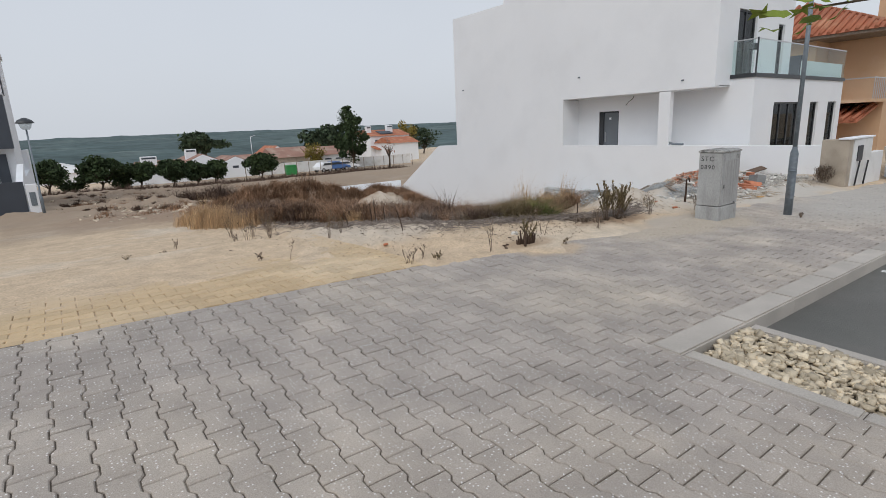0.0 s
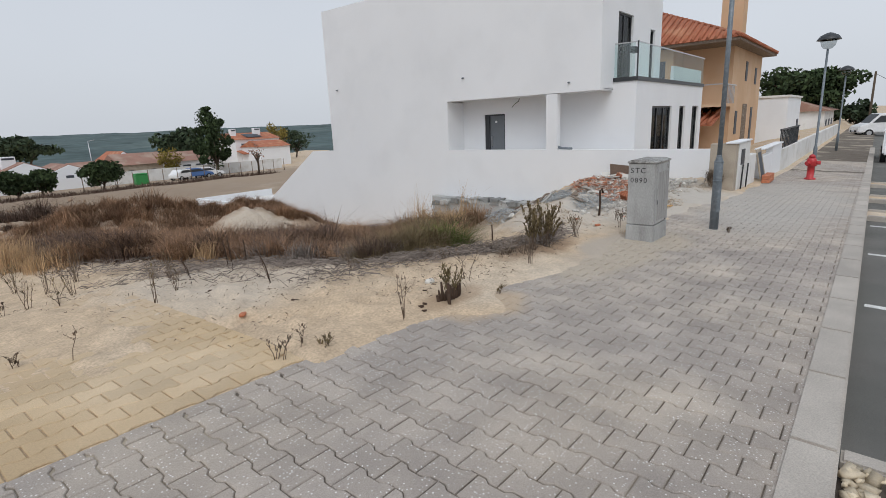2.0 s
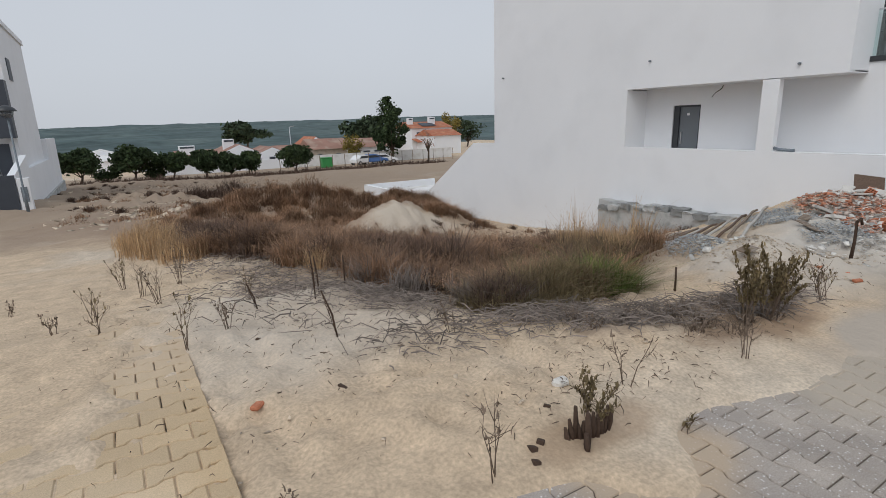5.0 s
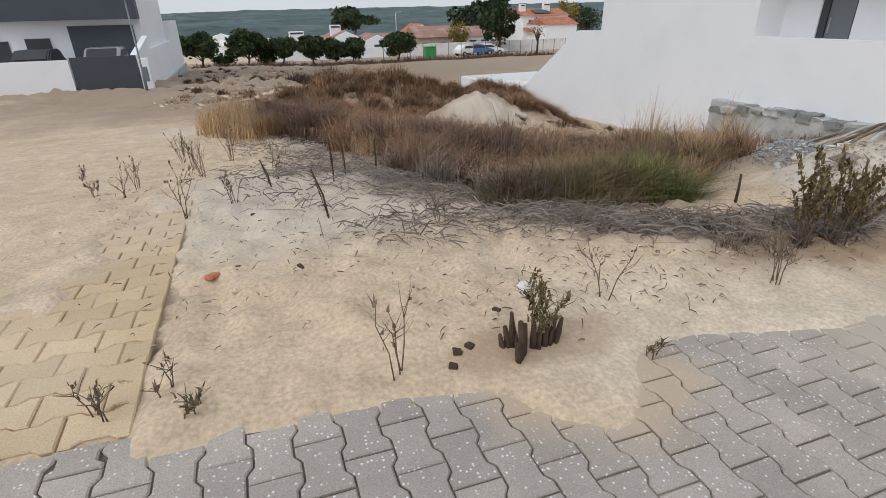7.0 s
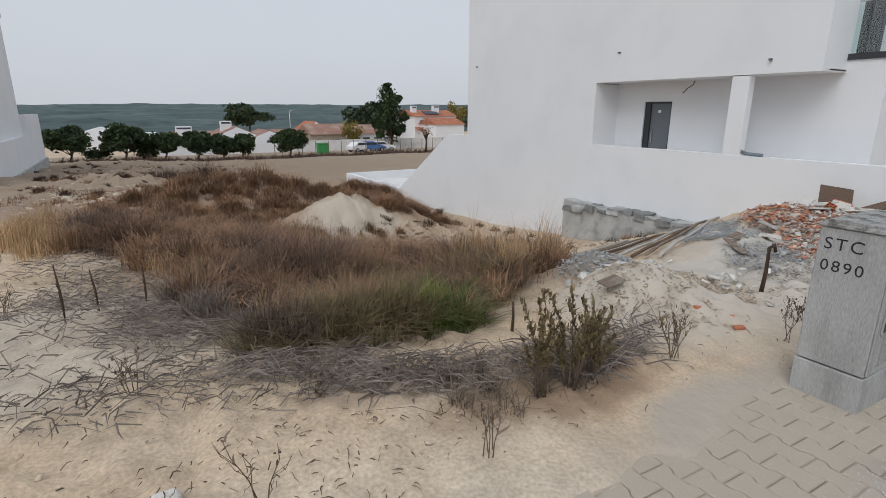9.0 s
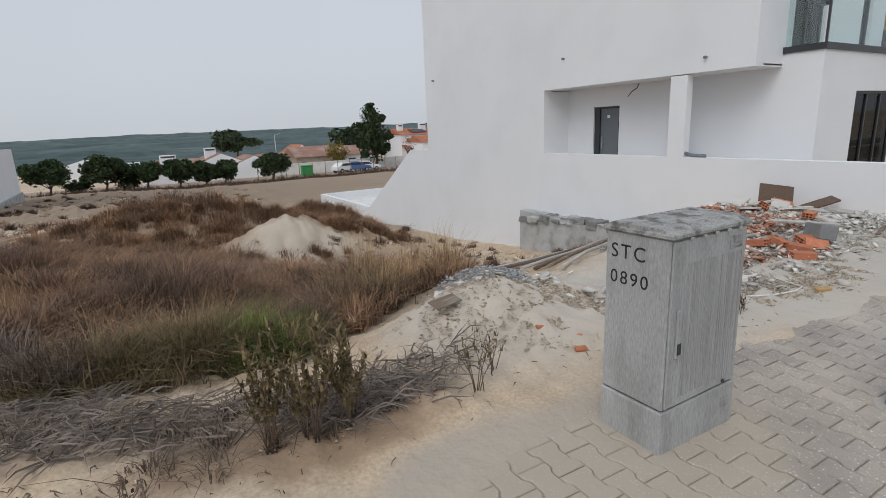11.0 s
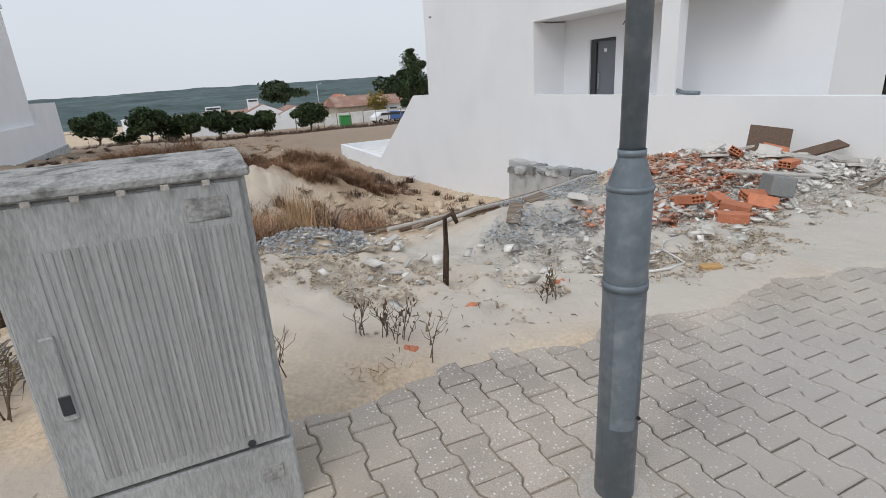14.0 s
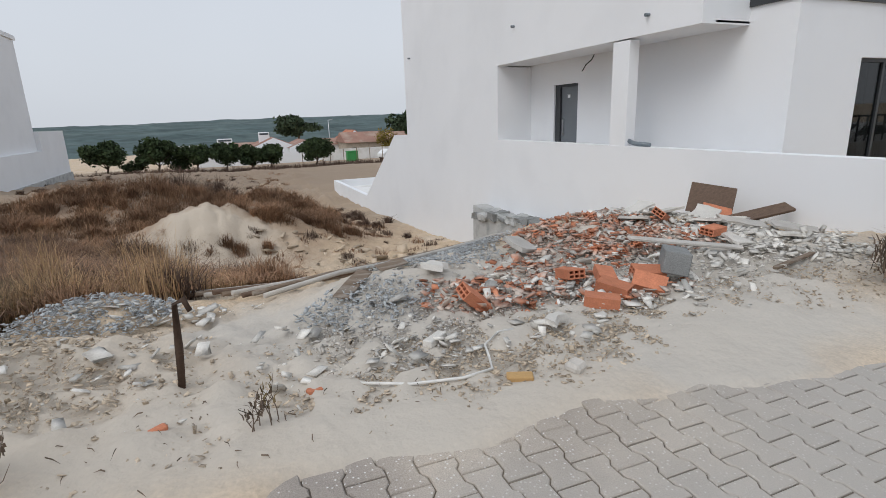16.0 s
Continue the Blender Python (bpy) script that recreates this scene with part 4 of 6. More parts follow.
# ---- vehicles ----
def car(label, name, x, y, rz, mat, length=4.2, height=1.45, van=False, lift=0.0):
    c = thing(name, label, "van" if van else "car", x, y, ground(x, y) + lift if y > 4.6 else float(street(x, y)) + ROAD_Z, rz)
    h = length / 2
    if van:
        prof = [(-h, 0.3), (-h, height * 0.95), (-h + 0.15, height), (h - 1.5, height), (h - 0.75, 1.1), (h - 0.05, 0.9), (h, 0.35)]
    else:
        prof = [(-h, 0.35), (-h, 0.85), (-h + 0.35, 1.0), (-h + 0.9, height), (0.25, height), (1.0, 0.98), (h - 0.15, 0.78), (h, 0.4)]
    b = prism(bmesh.new(), prof, "y", -0.86, 0.86)
    part("body", bevelled(b, 0.07, 2), mat, c)
    if van:
        part("windscreen", prism(bmesh.new(), [(h - 1.42, height - 0.08), (h - 0.8, 1.14), (h - 0.78, 1.17), (h - 1.4, height - 0.05)], "y", -0.7, 0.7), M_dark, c)
        for s in (-0.868, 0.85):
            part("side_window", prism(bmesh.new(), [(h - 2.2, 1.15), (h - 1.0, 1.15), (h - 1.5, height - 0.2), (h - 2.2, height - 0.2)], "y", s, s + 0.018), M_dark, c)
    else:
        part("windscreen", prism(bmesh.new(), [(0.33, height - 0.06), (0.98, 1.02), (1.0, 1.05), (0.35, height - 0.03)], "y", -0.7, 0.7), M_dark, c)
        for s in (-0.868, 0.85):
            part("side_window", prism(bmesh.new(), [(-h + 0.7, 1.0), (0.75, 1.0), (0.2, height - 0.12), (-h + 0.95, height - 0.12)], "y", s, s + 0.018), M_dark, c)
    for s in (-0.55, 0.55):
        part("headlight", bevelled(boxes((h - 0.12, h - 0.02, s - 0.17, s + 0.17, 0.6, 0.72)), 0.02), M_steel, c, "clear headlight")
    part("grille", bevelled(boxes((h - 0.03, h + 0.02, -0.5, 0.5, 0.4, 0.55)), 0.01), M_rubber, c)
    part("number_plate", boxes((h + 0.02, h + 0.03, -0.25, 0.25, 0.44, 0.54)), M_white, c)
    for wx in (-h + 0.75, h - 0.8):
        for s in (-0.8, 0.8):
            w = part("wheel", tube(bmesh.new(), [(wx, s - 0.1, 0.31), (wx, s + 0.1, 0.31)], [0.31, 0.31], 18), M_rubber, c)
            part("rim", tube(bmesh.new(), [(wx, s - 0.11, 0.31), (wx, s + 0.11, 0.31)], [0.19, 0.19], 12), M_steel, w)
    return c


car("white hatchback parked in a street bay", "parked_car", 34.0, 0.55, 180, M_carwhite)
car("white delivery van parked along the street", "parked_van", 60.0, 1.2, 115, M_carwhite, 4.6, 1.9, True)
car("dark car parked before the garage", "parked_car", -6.4, 37.4, -90, M_dark, lift=0.75)
car("silver car parked before the garage", "parked_car", -3.2, 37.4, -90, M_steel, lift=0.75)


# ---- lamps, hydrant, cabinet ----
def street_lamp(x, y, z, h, globe=True, base=True, label="grey steel street lamp post with a thicker base"):
    s = thing("street_lamp", label, "street lamp", x, y, z)
    if base:
        sh = tube(bmesh.new(), [(0, 0, -0.05), (0, 0, 1.085), (0, 0, 1.17), (0, 0, 1.19)], [0.066, 0.064, 0.037, 0.037], 24)
        b = part("base_shaft", sh, M_galv, s)
        part("collar", tube(bmesh.new(), [(0, 0, 1.075), (0, 0, 1.09)], [0.0665, 0.0665], 24), M_galv, b)
        part("band", tube(bmesh.new(), [(0, 0, 0.775), (0, 0, 0.8)], [0.068, 0.068], 24), M_galv, b)
        hatch = bmesh.new()
        for k in range(9):
            a0, a1 = radians(205 + k * 8), radians(213 + k * 8)
            vs = [hatch.verts.new((0.0675 * math.cos(a), 0.0675 * math.sin(a), zz)) for a, zz in ((a0, 0.3), (a1, 0.3), (a1, 0.765), (a0, 0.765))]
            hatch.faces.new(vs)
        bmesh.ops.remove_doubles(hatch, verts=hatch.verts[:], dist=1e-4)
        bmesh.ops.solidify(hatch, geom=hatch.faces[:], thickness=0.004)
        hd = part("hatch", hatch, M_galv, b, "curved service hatch")
        part("screw", tube(bmesh.new(), [(0.02, -0.066, 0.34), (0.02, -0.073, 0.34)], [0.006, 0.006], 8), M_black, hd)
        part("pad", tube(bmesh.new(), [(0, 0, -0.02), (0, 0, 0.014)], [0.125, 0.12], 24), M_kerb, s, "round mortar pad at the foot")
        part("shaft", tube(bmesh.new(), [(0, 0, 1.19), (0, 0, h)], [0.035, 0.033], 20), M_galv, s)
        part("neck_ring", tube(bmesh.new(), [(0, 0, 1.17), (0, 0, 1.19)], [0.0395, 0.0395], 20), M_galv, s)
    else:
        part("shaft", tube(bmesh.new(), [(0, 0, -0.05), (0, 0, 0.9), (0, 0, 1.0), (0, 0, h)], [0.066, 0.064, 0.04, 0.035], 12), M_galv, s)
    if globe:
        part("globe", tube(bmesh.new(), [(0, 0, h), (0, 0, h + 0.08), (0, 0, h + 0.28)], [0.12, 0.2, 0.25], 16), M_lampglass, s, "frosted globe")
        part("hood", tube(bmesh.new(), [(0, 0, h + 0.28), (0, 0, h + 0.3), (0, 0, h + 0.42), (0, 0, h + 0.5), (0, 0, h + 0.53)], [0.36, 0.36, 0.27, 0.12, 0.03], 16), M_dark, s, "dark domed hood")
    return s


street_lamp(10.285, 3.562, float(street(10.285, 3.562)), 4.3)
street_lamp(24.5, 3.35, float(street(24.5, 3.35)), 4.3, base=False, label="grey street lamp with a dark domed hood")
street_lamp(38, 3.35, float(street(38, 3.35)), 4.0, base=False, label="grey street lamp with a dark domed hood")
street_lamp(-0.55, 30.7, ground(-0.55, 30.7), 4.0, base=False, label="thin grey street lamp beside the driveway gate")
up = thing("utility_pole", "slim wooden utility pole down the street", "utility pole", 66, 2.4, -1.2)
part("pole", tube(bmesh.new(), [(0, 0, -0.1), (0, 0, 6)], [0.12, 0.09], 10), M_bark, up)
part("wire", tube(bmesh.new(), [(0, 0, 5.8), (20, -2, 5.2), (45, -4, 5.6)], [0.02, 0.02, 0.02], 5), M_black, up)

hy = thing("fire_hydrant", "red cast-iron pillar fire hydrant on the pavement", "fire hydrant", 21.6, 3.2, float(street(21.6, 3.2)))
part("barrel", tube(bmesh.new(), [(0, 0, -0.02), (0, 0, 0.05), (0, 0, 0.06), (0, 0, 0.42), (0, 0, 0.44), (0, 0, 0.62), (0, 0, 0.7)], [0.16, 0.16, 0.1, 0.1, 0.15, 0.14, 0.09], 18), M_red, hy)
part("bonnet", tube(bmesh.new(), [(0, 0, 0.7), (0, 0, 0.76), (0, 0, 0.8)], [0.1, 0.08, 0.03], 14), M_red, hy)
for a in (30, 150, 270):
    part("outlet", tube(bmesh.new(), [(0.1 * math.cos(radians(a)), 0.1 * math.sin(radians(a)), 0.53), (0.24 * math.cos(radians(a)), 0.24 * math.sin(radians(a)), 0.53)], [0.06, 0.06], 12), M_red, hy)

CX0, CX1, CY0, CY1 = 8.668, 9.306, 4.013, 4.40
cz = float(street(8.95, 4.2))
cab = thing("telecom_cabinet", "weathered grey concrete telecom cabinet with stencilled code", "cabinet", CX0, CY0, cz)
w_, d_ = CX1 - CX0, CY1 - CY0
part("plinth", bevelled(boxes((0, w_, 0, d_, -0.12, 0.235)), 0.008), M_cab, cab, "concrete plinth")
body = part("body", bevelled(boxes((0.006, w_ - 0.006, 0.006, d_ - 0.006, 0.243, 1.12)), 0.008), M_cab, cab)
top = bmesh.new()
box(top, -0.008, w_ + 0.008, -0.016, d_ + 0.008, 1.12, 1.147)
bevelled(top, 0.006)
part("lid", top, M_cab_top, cab, "concrete lid stained with black lichen")
ld = bmesh.new()
prism(ld, [(0.0, 1.147), (d_, 1.147), (d_ - 0.05, 1.168), (0.06, 1.165)], "x", 0.0, w_)
part("lid_crown", ld, M_cab_top, cab, "lichen-stained crowned lid top")
dr = part("door", bevelled(boxes((0.02, w_ - 0.025, -0.006, 0.006, 0.255, 1.108)), 0.003), M_cab, cab)
for i in range(26):
    x = 0.10 + i * (w_ - 0.16) / 25
    part("rib", boxes((x, x + 0.0105, -0.0082, -0.005, 0.30, 0.99)), M_cab_ribs, dr)
hn = part("handle", bevelled(boxes((0.065, 0.1, -0.018, -0.004, 0.52, 0.77)), 0.004), M_cab, dr, "long recessed grey handle")
part("lock", bevelled(boxes((0.068, 0.097, -0.023, -0.018, 0.54, 0.6)), 0.004), M_dark, hn)
part("keyhole", tube(bmesh.new(), [(w_ - 0.13, -0.006, 0.27), (w_ - 0.13, -0.013, 0.27)], [0.012, 0.012], 10), M_dark, dr)
part("plate", bevelled(boxes((w_ - 0.17, w_ - 0.06, -0.01, -0.005, 1.01, 1.075)), 0.002), M_cab_top, dr, "small grey type plate")
part("plate", bevelled(boxes((w_ - 0.12, w_ - 0.05, -0.004, 0.001, 0.1, 0.16)), 0.002), M_cab_top, cab, "small grey plate on the plinth")
for i in range(5):
    part("clip", boxes((0.12 + i * 0.1, 0.14 + i * 0.1, -0.024, -0.016, 1.108, 1.122)), M_kerb, cab)


def lettering(text, size, m, mat, parent):
    cu = bpy.data.curves.new("lettering", "FONT")
    cu.body, cu.size, cu.extrude = text, size, 0.0008
    cu.space_character = 1.25
    ob = bpy.data.objects.new("text_source", cu)
    scene.collection.objects.link(ob)
    me = bpy.data.meshes.new_from_object(ob.evaluated_get(bpy.context.evaluated_depsgraph_get()))
    bpy.data.objects.remove(ob)
    bpy.data.curves.remove(cu)
    me.materials.append(mat)
    t = new("lettering", me)
    t.parent = parent
    t.matrix_basis = m
    return t


side = Matrix(((0, 0, -1, -0.0005 + 0.006), (-1, 0, 0, d_ - 0.04), (0, 1, 0, 0.985), (0, 0, 0, 1)))
lettering("STC", 0.105, side, M_black, body)
lettering("0890", 0.098, Matrix.Translation((0, 0.0, -0.135)) @ side, M_black, body)

# ---- distance: houses, trees and fence beyond the lot ----
EYE_X, EYE_Y = 5.07, 2.91


def far_x(s, y):
    """The x at distance y on a sight line of slope s across the lot."""
    return EYE_X + s * (y - EYE_Y)


def leafy(name, n, cx, cy, cz, rx, ry, rz, size, mat, parent, seed=1, shell=0.55, clumps=14):
    """A crown of many small leaf clumps, gathered in lobes with gaps between them."""
    r = np.random.RandomState(seed)
    c = r.normal(0, 1, (clumps, 3))
    c = c / np.linalg.norm(c, axis=1)[:, None] * r.uniform(0.35, 0.8, (clumps, 1))
    k = r.randint(0, clumps, n)
    d = r.normal(0, 1, (n, 3))
    d = d / np.linalg.norm(d, axis=1)[:, None] * (r.uniform(0, 1, (n, 1)) ** 0.5) * r.uniform(0.28, 0.5, clumps)[k][:, None]
    p = (c[k] + d) * np.array([rx, ry, rz]) + np.array([cx, cy, cz])
    a = r.normal(0, 1, (n, 3))
    a = a / np.linalg.norm(a, axis=1)[:, None]
    b = np.cross(a, r.normal(0, 1, (n, 3)))
    b = b / np.linalg.norm(b, axis=1)[:, None]
    w = size * r.uniform(0.6, 1.5, (n, 1))
    v = np.stack([p - a * w, p + b * w * 0.6, p + a * w, p - b * w * 0.6], 1)
    me = bpy.data.meshes.new(name)
    me.vertices.add(n * 4)
    me.vertices.foreach_set("co", v.ravel())
    me.loops.add(n * 4)
    me.loops.foreach_set("vertex_index", np.arange(n * 4, dtype=np.int32))
    me.polygons.add(n)
    me.polygons.foreach_set("loop_start", (np.arange(n) * 4).astype(np.int32))
    me.update(calc_edges=True)
    me.validate()
    me.materials.append(mat)
    ob = new(name, me)
    ob.parent = parent
    return ob


def tree(name, label, x, y, h, w, mat, seed, trunk=0.35, n=2600, leaf=0.12, z=None, flat=1.0, group="", clumps=22):
    t = thing(name, label, "tree", x, y, (ground(x, y) if z is None else z) - 0.05, 0, group)
    r = np.random.RandomState(seed)
    tb = bmesh.new()
    top = h * (trunk + 0.3)
    tube(tb, [(0, 0, 0), (0.05 * w, 0, h * trunk), (0, 0.03 * w, top)], [0.045 * h ** 0.8, 0.035 * h ** 0.8, 0.012 * h], 8)
    for k in range(6):
        a = k * 1.05 + r.uniform(0, 0.5)
        tube(tb, [(0.04 * w, 0, h * trunk * r.uniform(0.75, 1.0)), (math.cos(a) * w * 0.22, math.sin(a) * w * 0.22, h * (trunk + 0.22)), (math.cos(a) * w * 0.36, math.sin(a) * w * 0.36, h * (trunk + 0.34))], [0.02 * h ** 0.8, 0.014 * h ** 0.8, 0.005 * h], 5)
    part("trunk", tb, M_bark, t)
    ch = h * (1 - trunk)
    leafy("crown", n, 0, 0, h - ch / 2, w / 2 * 1.1, w / 2 * 1.1, ch / 2 * 1.12 * flat, leaf, mat, t, seed, clumps=clumps)
    return t


ROW_Y = 70
for i, (s, h, w) in enumerate(((-0.084, 3.7, 4.4), (-0.010, 3.8, 4.6), (0.0496, 3.4, 4.3), (0.0986, 3.5, 3.7), (0.142, 2.9, 3.1), (0.177, 2.9, 3.3), (0.2575, 3.7, 4.2))):
    tree("pine_tree", "small round-crowned stone pine behind the lot" if i % 2 else "low rounded stone pine with a short trunk", far_x(s, ROW_Y), ROW_Y + i % 3, h, w, M_pine, 20 + i, 0.22, 5200, 0.17, group="row of small pines")
for s, h, w in ((-0.045, 1.7, 3.2), (0.02, 1.5, 3.0)):
    x = far_x(s, ROW_Y + 3)
    tree("shrub", "low dark green shrub between the pines", x, ROW_Y + 3, h, w, M_pine, int(50 + s * 100), 0.05, 1200, 0.13)
# tall pine by the white house: layered crown
TP_Y = 78
tp = tree("tall_pine", "tall dark pine with an open uneven crown", far_x(0.468, TP_Y), TP_Y, 9.4, 4.6, M_pine, 77, 0.18, 4600, 0.17)
for k, (dx, dz, rr) in enumerate(((-2.1, 4.2, 1.1), (2.2, 5.0, 1.1), (-0.2, 9.6, 0.8), (1.2, 7.7, 1.1), (-1.6, 6.7, 1.0), (0.9, 3.0, 1.4), (2.3, 3.3, 0.9), (-1.9, 2.6, 0.9), (0.3, 8.6, 1.0))):
    leafy("bough", 1500, dx, 0.3 * (-1) ** k, dz, rr, rr, rr * 0.7, 0.16, M_pine, tp, 90 + k, clumps=7)
tree("broad_tree", "wide dark evergreen tree behind the houses", far_x(0.418, 110), 110, 8.4, 9.5, M_pine_far, 31, 0.1, 6500, 0.42, clumps=30)
tree("dark_pine", "dark umbrella pine above the roofs", far_x(0.186, 125), 125, 8.3, 10, M_pine_far, 32, 0.5, 4500, 0.38)
tree("autumn_tree", "small tree with yellowing leaves", far_x(0.386, 84), 84, 4.3, 4.0, M_autumn, 33, 0.3, 1300, 0.14)
tree("autumn_tree", "yellow-green tree beside the far houses", far_x(0.632, 120), 120, 9.5, 6, M_autumn, 34, 0.3, 1500, 0.25)
tree("dark_pine", "dark evergreen behind the white house corner", far_x(0.675, 130), 130, 8.5, 9, M_pine_far, 35, 0.2, 1500, 0.3)
tree("bare_tree", "thin tree with few reddish leaves", far_x(0.552, 66), 66, 4.6, 2.0, M_tile_old, 36, 0.4, 160, 0.1)
umb = tree("umbrella_pine", "broad umbrella pine with a dense dark crown down the street", 80, 8.8, 7.8, 11, M_pine, 41, 0.42, 14000, 0.26, -1.2, clumps=40)
for i, (x, y, h) in enumerate(((92, 4, 3.6), (100, -3, 3.4), (96, 8, 4.5), (86, -8, 3.2))):
    tree("street_tree", "grey-green tree at the end of the street", x, y, h, h * 1.1, M_pine_far, 60 + i, 0.2, 1300, 0.3, -1.3)


def far_house(label, x, y, w, d, h, roof_h, roofm, ridge="x", z=None, wallm=None, chim=(), wins=()):
    f = thing("far_house", label, "house", x, y, ground(x, y) - 0.2 if z is None else z)
    part("wall", boxes((0, w, 0, d, -0.6, h)), wallm or M_white, f)
    g = bmesh.new()
    if ridge == "x":
        prism(g, [(-0.3, h), (d + 0.3, h), (d / 2, h + roof_h)], "x", -0.25, w + 0.25)
    else:
        prism(g, [(-0.3, h), (w / 2, h + roof_h), (w + 0.3, h)], "y", 0.25, d + 0.25)
        gb = bmesh.new()
        prism(gb, [(0, h), (w / 2, h + roof_h - 0.12), (w, h)], "y", 0, 0.24)
        part("gable", gb, wallm or M_white, f)
    part("roof", g, roofm, f, "terracotta tiled roof")
    for cx, cy, cw, ch in chim:
        c = part("chimney", bevelled(boxes((cx, cx + cw, cy, cy + 0.8, h, h + roof_h + ch)), 0.05), M_white, f, "broad white chimney")
        part("chimney_vent", boxes((cx + 0.15, cx + cw - 0.15, cy - 0.02, cy + 0.05, h + roof_h + ch - 0.4, h + roof_h + ch - 0.15)), M_panel, c)
    for wx, wz, ww, wh in wins:
        wd = part("window", boxes((wx, wx + ww, -0.03, 0.05, wz, wz + wh)), M_panel, f, "small dark window")
        part("frame_trim", boxes((wx - 0.08, wx + ww + 0.08, -0.05, -0.03, wz - 0.1, wz)), M_white, wd)
    return f


HY = 86
far_house("low white house with a faded terracotta roof and chimney", far_x(0.066, HY + 3), HY + 3, 7.5, 7, 2.4, 0.9, M_tile_old, "x", chim=((0.3, 1.0, 2.2, 0.75),))
far_house("white gabled house with faded terracotta roof", far_x(0.125, HY), HY, 7.0, 9, 2.4, 1.6, M_tile_old, "y", chim=((1.6, 2.5, 1.6, 0.75),), wins=((1.0, 0.7, 0.7, 0.9),))
far_house("white gabled house with faded terracotta roof", far_x(0.195, HY - 1), HY - 1, 4.8, 8, 2.3, 1.1, M_tile_old, "y", wins=((1.8, 0.8, 0.9, 1.1),))
far_house("low white house wing with tiled roof", far_x(0.235, HY + 6), HY + 6, 7, 6, 2.4, 1.0, M_tile_old, "x", wins=((2, 0.8, 0.8, 1.0),))
far_house("cream bungalow with aged terracotta roof", far_x(0.300, HY), HY, 6.5, 7, 2.6, 1.6, M_tile_old, "x", wallm=M_beige, wins=((0.8, 0.8, 0.8, 1.0), (4, 0.8, 0.8, 1.0)))
far_house("cream bungalow with aged terracotta roof", far_x(0.285, HY + 8), HY + 8, 5, 7, 2.8, 1.9, M_tile, "y")
far_house("white bungalow with terracotta roof and open porch", far_x(0.375, HY - 1), HY - 1, 8, 7, 2.6, 1.4, M_tile_old, "x", wins=((0.8, 0.3, 1.2, 1.7), (2.6, 0.3, 1.2, 1.7), (4.6, 0.3, 1.4, 1.7), (6.4, 0.4, 0.9, 1.5)))
wh2 = far_house("two-storey white house with terracotta roof", far_x(0.525, 100), 100, 10, 9, 5.6, 1.3, M_tile, "x", chim=((0.6, 2.5, 1.2, 0.8), (5.8, 2.5, 1.5, 0.9)), wins=((1.2, 3.6, 0.8, 1.2), (3.8, 3.6, 0.8, 1.2), (1.4, 0.6, 1.0, 1.4)))
part("solar_panel", prism(bmesh.new(), [(0.6, 6.0), (2.9, 6.62), (2.9, 6.68), (0.6, 6.06)], "x", 3.0, 6.4), M_panel, wh2, "dark solar panels on the roof")
part("lean_roof", prism(bmesh.new(), [(-2.6, 2.9), (0, 3.5), (0, 3.3), (-2.6, 2.75)], "x", 0, 10), M_tile, wh2, "lower terracotta lean-to roof")
far_house("white gabled wing with bright terracotta roof", far_x(0.578, 93), 93, 6.5, 7, 3.9, 1.2, M_tile, "x")
far_house("white distant house with pale roof", far_x(-0.068, 110), 110, 6, 7, 3.0, 1.0, M_white2, "y")
far_house("white distant house with pale roof", far_x(-0.04, 105), 105, 8, 7, 2.2, 0.9, M_white2, "x")
gw = part("wall_far", boxes((far_x(0.26, 80), far_x(0.62, 80), 80, 80.25, -6, -2.7)), M_white2)
tagged(gw, "low pale garden wall of the far houses", "wall", kind="structure")
gw = part("wall_far", boxes((far_x(0.04, 82), far_x(0.25, 82), 82, 82.25, -6, -3.0)), M_white)
tagged(gw, "low white garden wall of the far houses", "wall", kind="structure")
wb = thing("waste_container", "green plastic waste container by the fence", "waste container", far_x(0.322, 74), 74, ground(far_x(0.322, 74), 74))
part("bin", bevelled(boxes((-0.75, 0.75, -0.5, 0.5, 0, 1.3)), 0.06), M_bin, wb)
part("lid", bevelled(boxes((-0.78, 0.78, -0.53, 0.53, 1.31, 1.45)), 0.05), M_bin, wb)
for s, c in ((0.402, M_carwhite), (0.425, M_blue), (0.448, M_carwhite)):
    car("car parked near the far houses", "parked_car", far_x(s, 75), 75, R.uniform(-20, 20), c)
for s in np.linspace(0.23, 0.62, 16):
    x = far_x(s, 72)
    p = thing("fence_post", "thin dark fence post at the lot's far edge", "fence post", x, 72, ground(x, 72) - 0.1, 0, "fence posts along the far edge")
    part("post", tube(bmesh.new(), [(0, 0, 0), (0, 0, 1.9)], [0.05, 0.05], 6), M_wood, p)
lm = thing("street_lamp", "tall far street lamp with an arm", "street lamp", far_x(0.262, 95), 95, -4.9)
part("shaft", tube(bmesh.new(), [(0, 0, 0), (0, 0, 6.4)], [0.07, 0.05], 6), M_steel, lm)
part("arm", tube(bmesh.new(), [(0, 0, 6.4), (0.9, 0, 6.6)], [0.04, 0.04], 6), M_steel, lm)

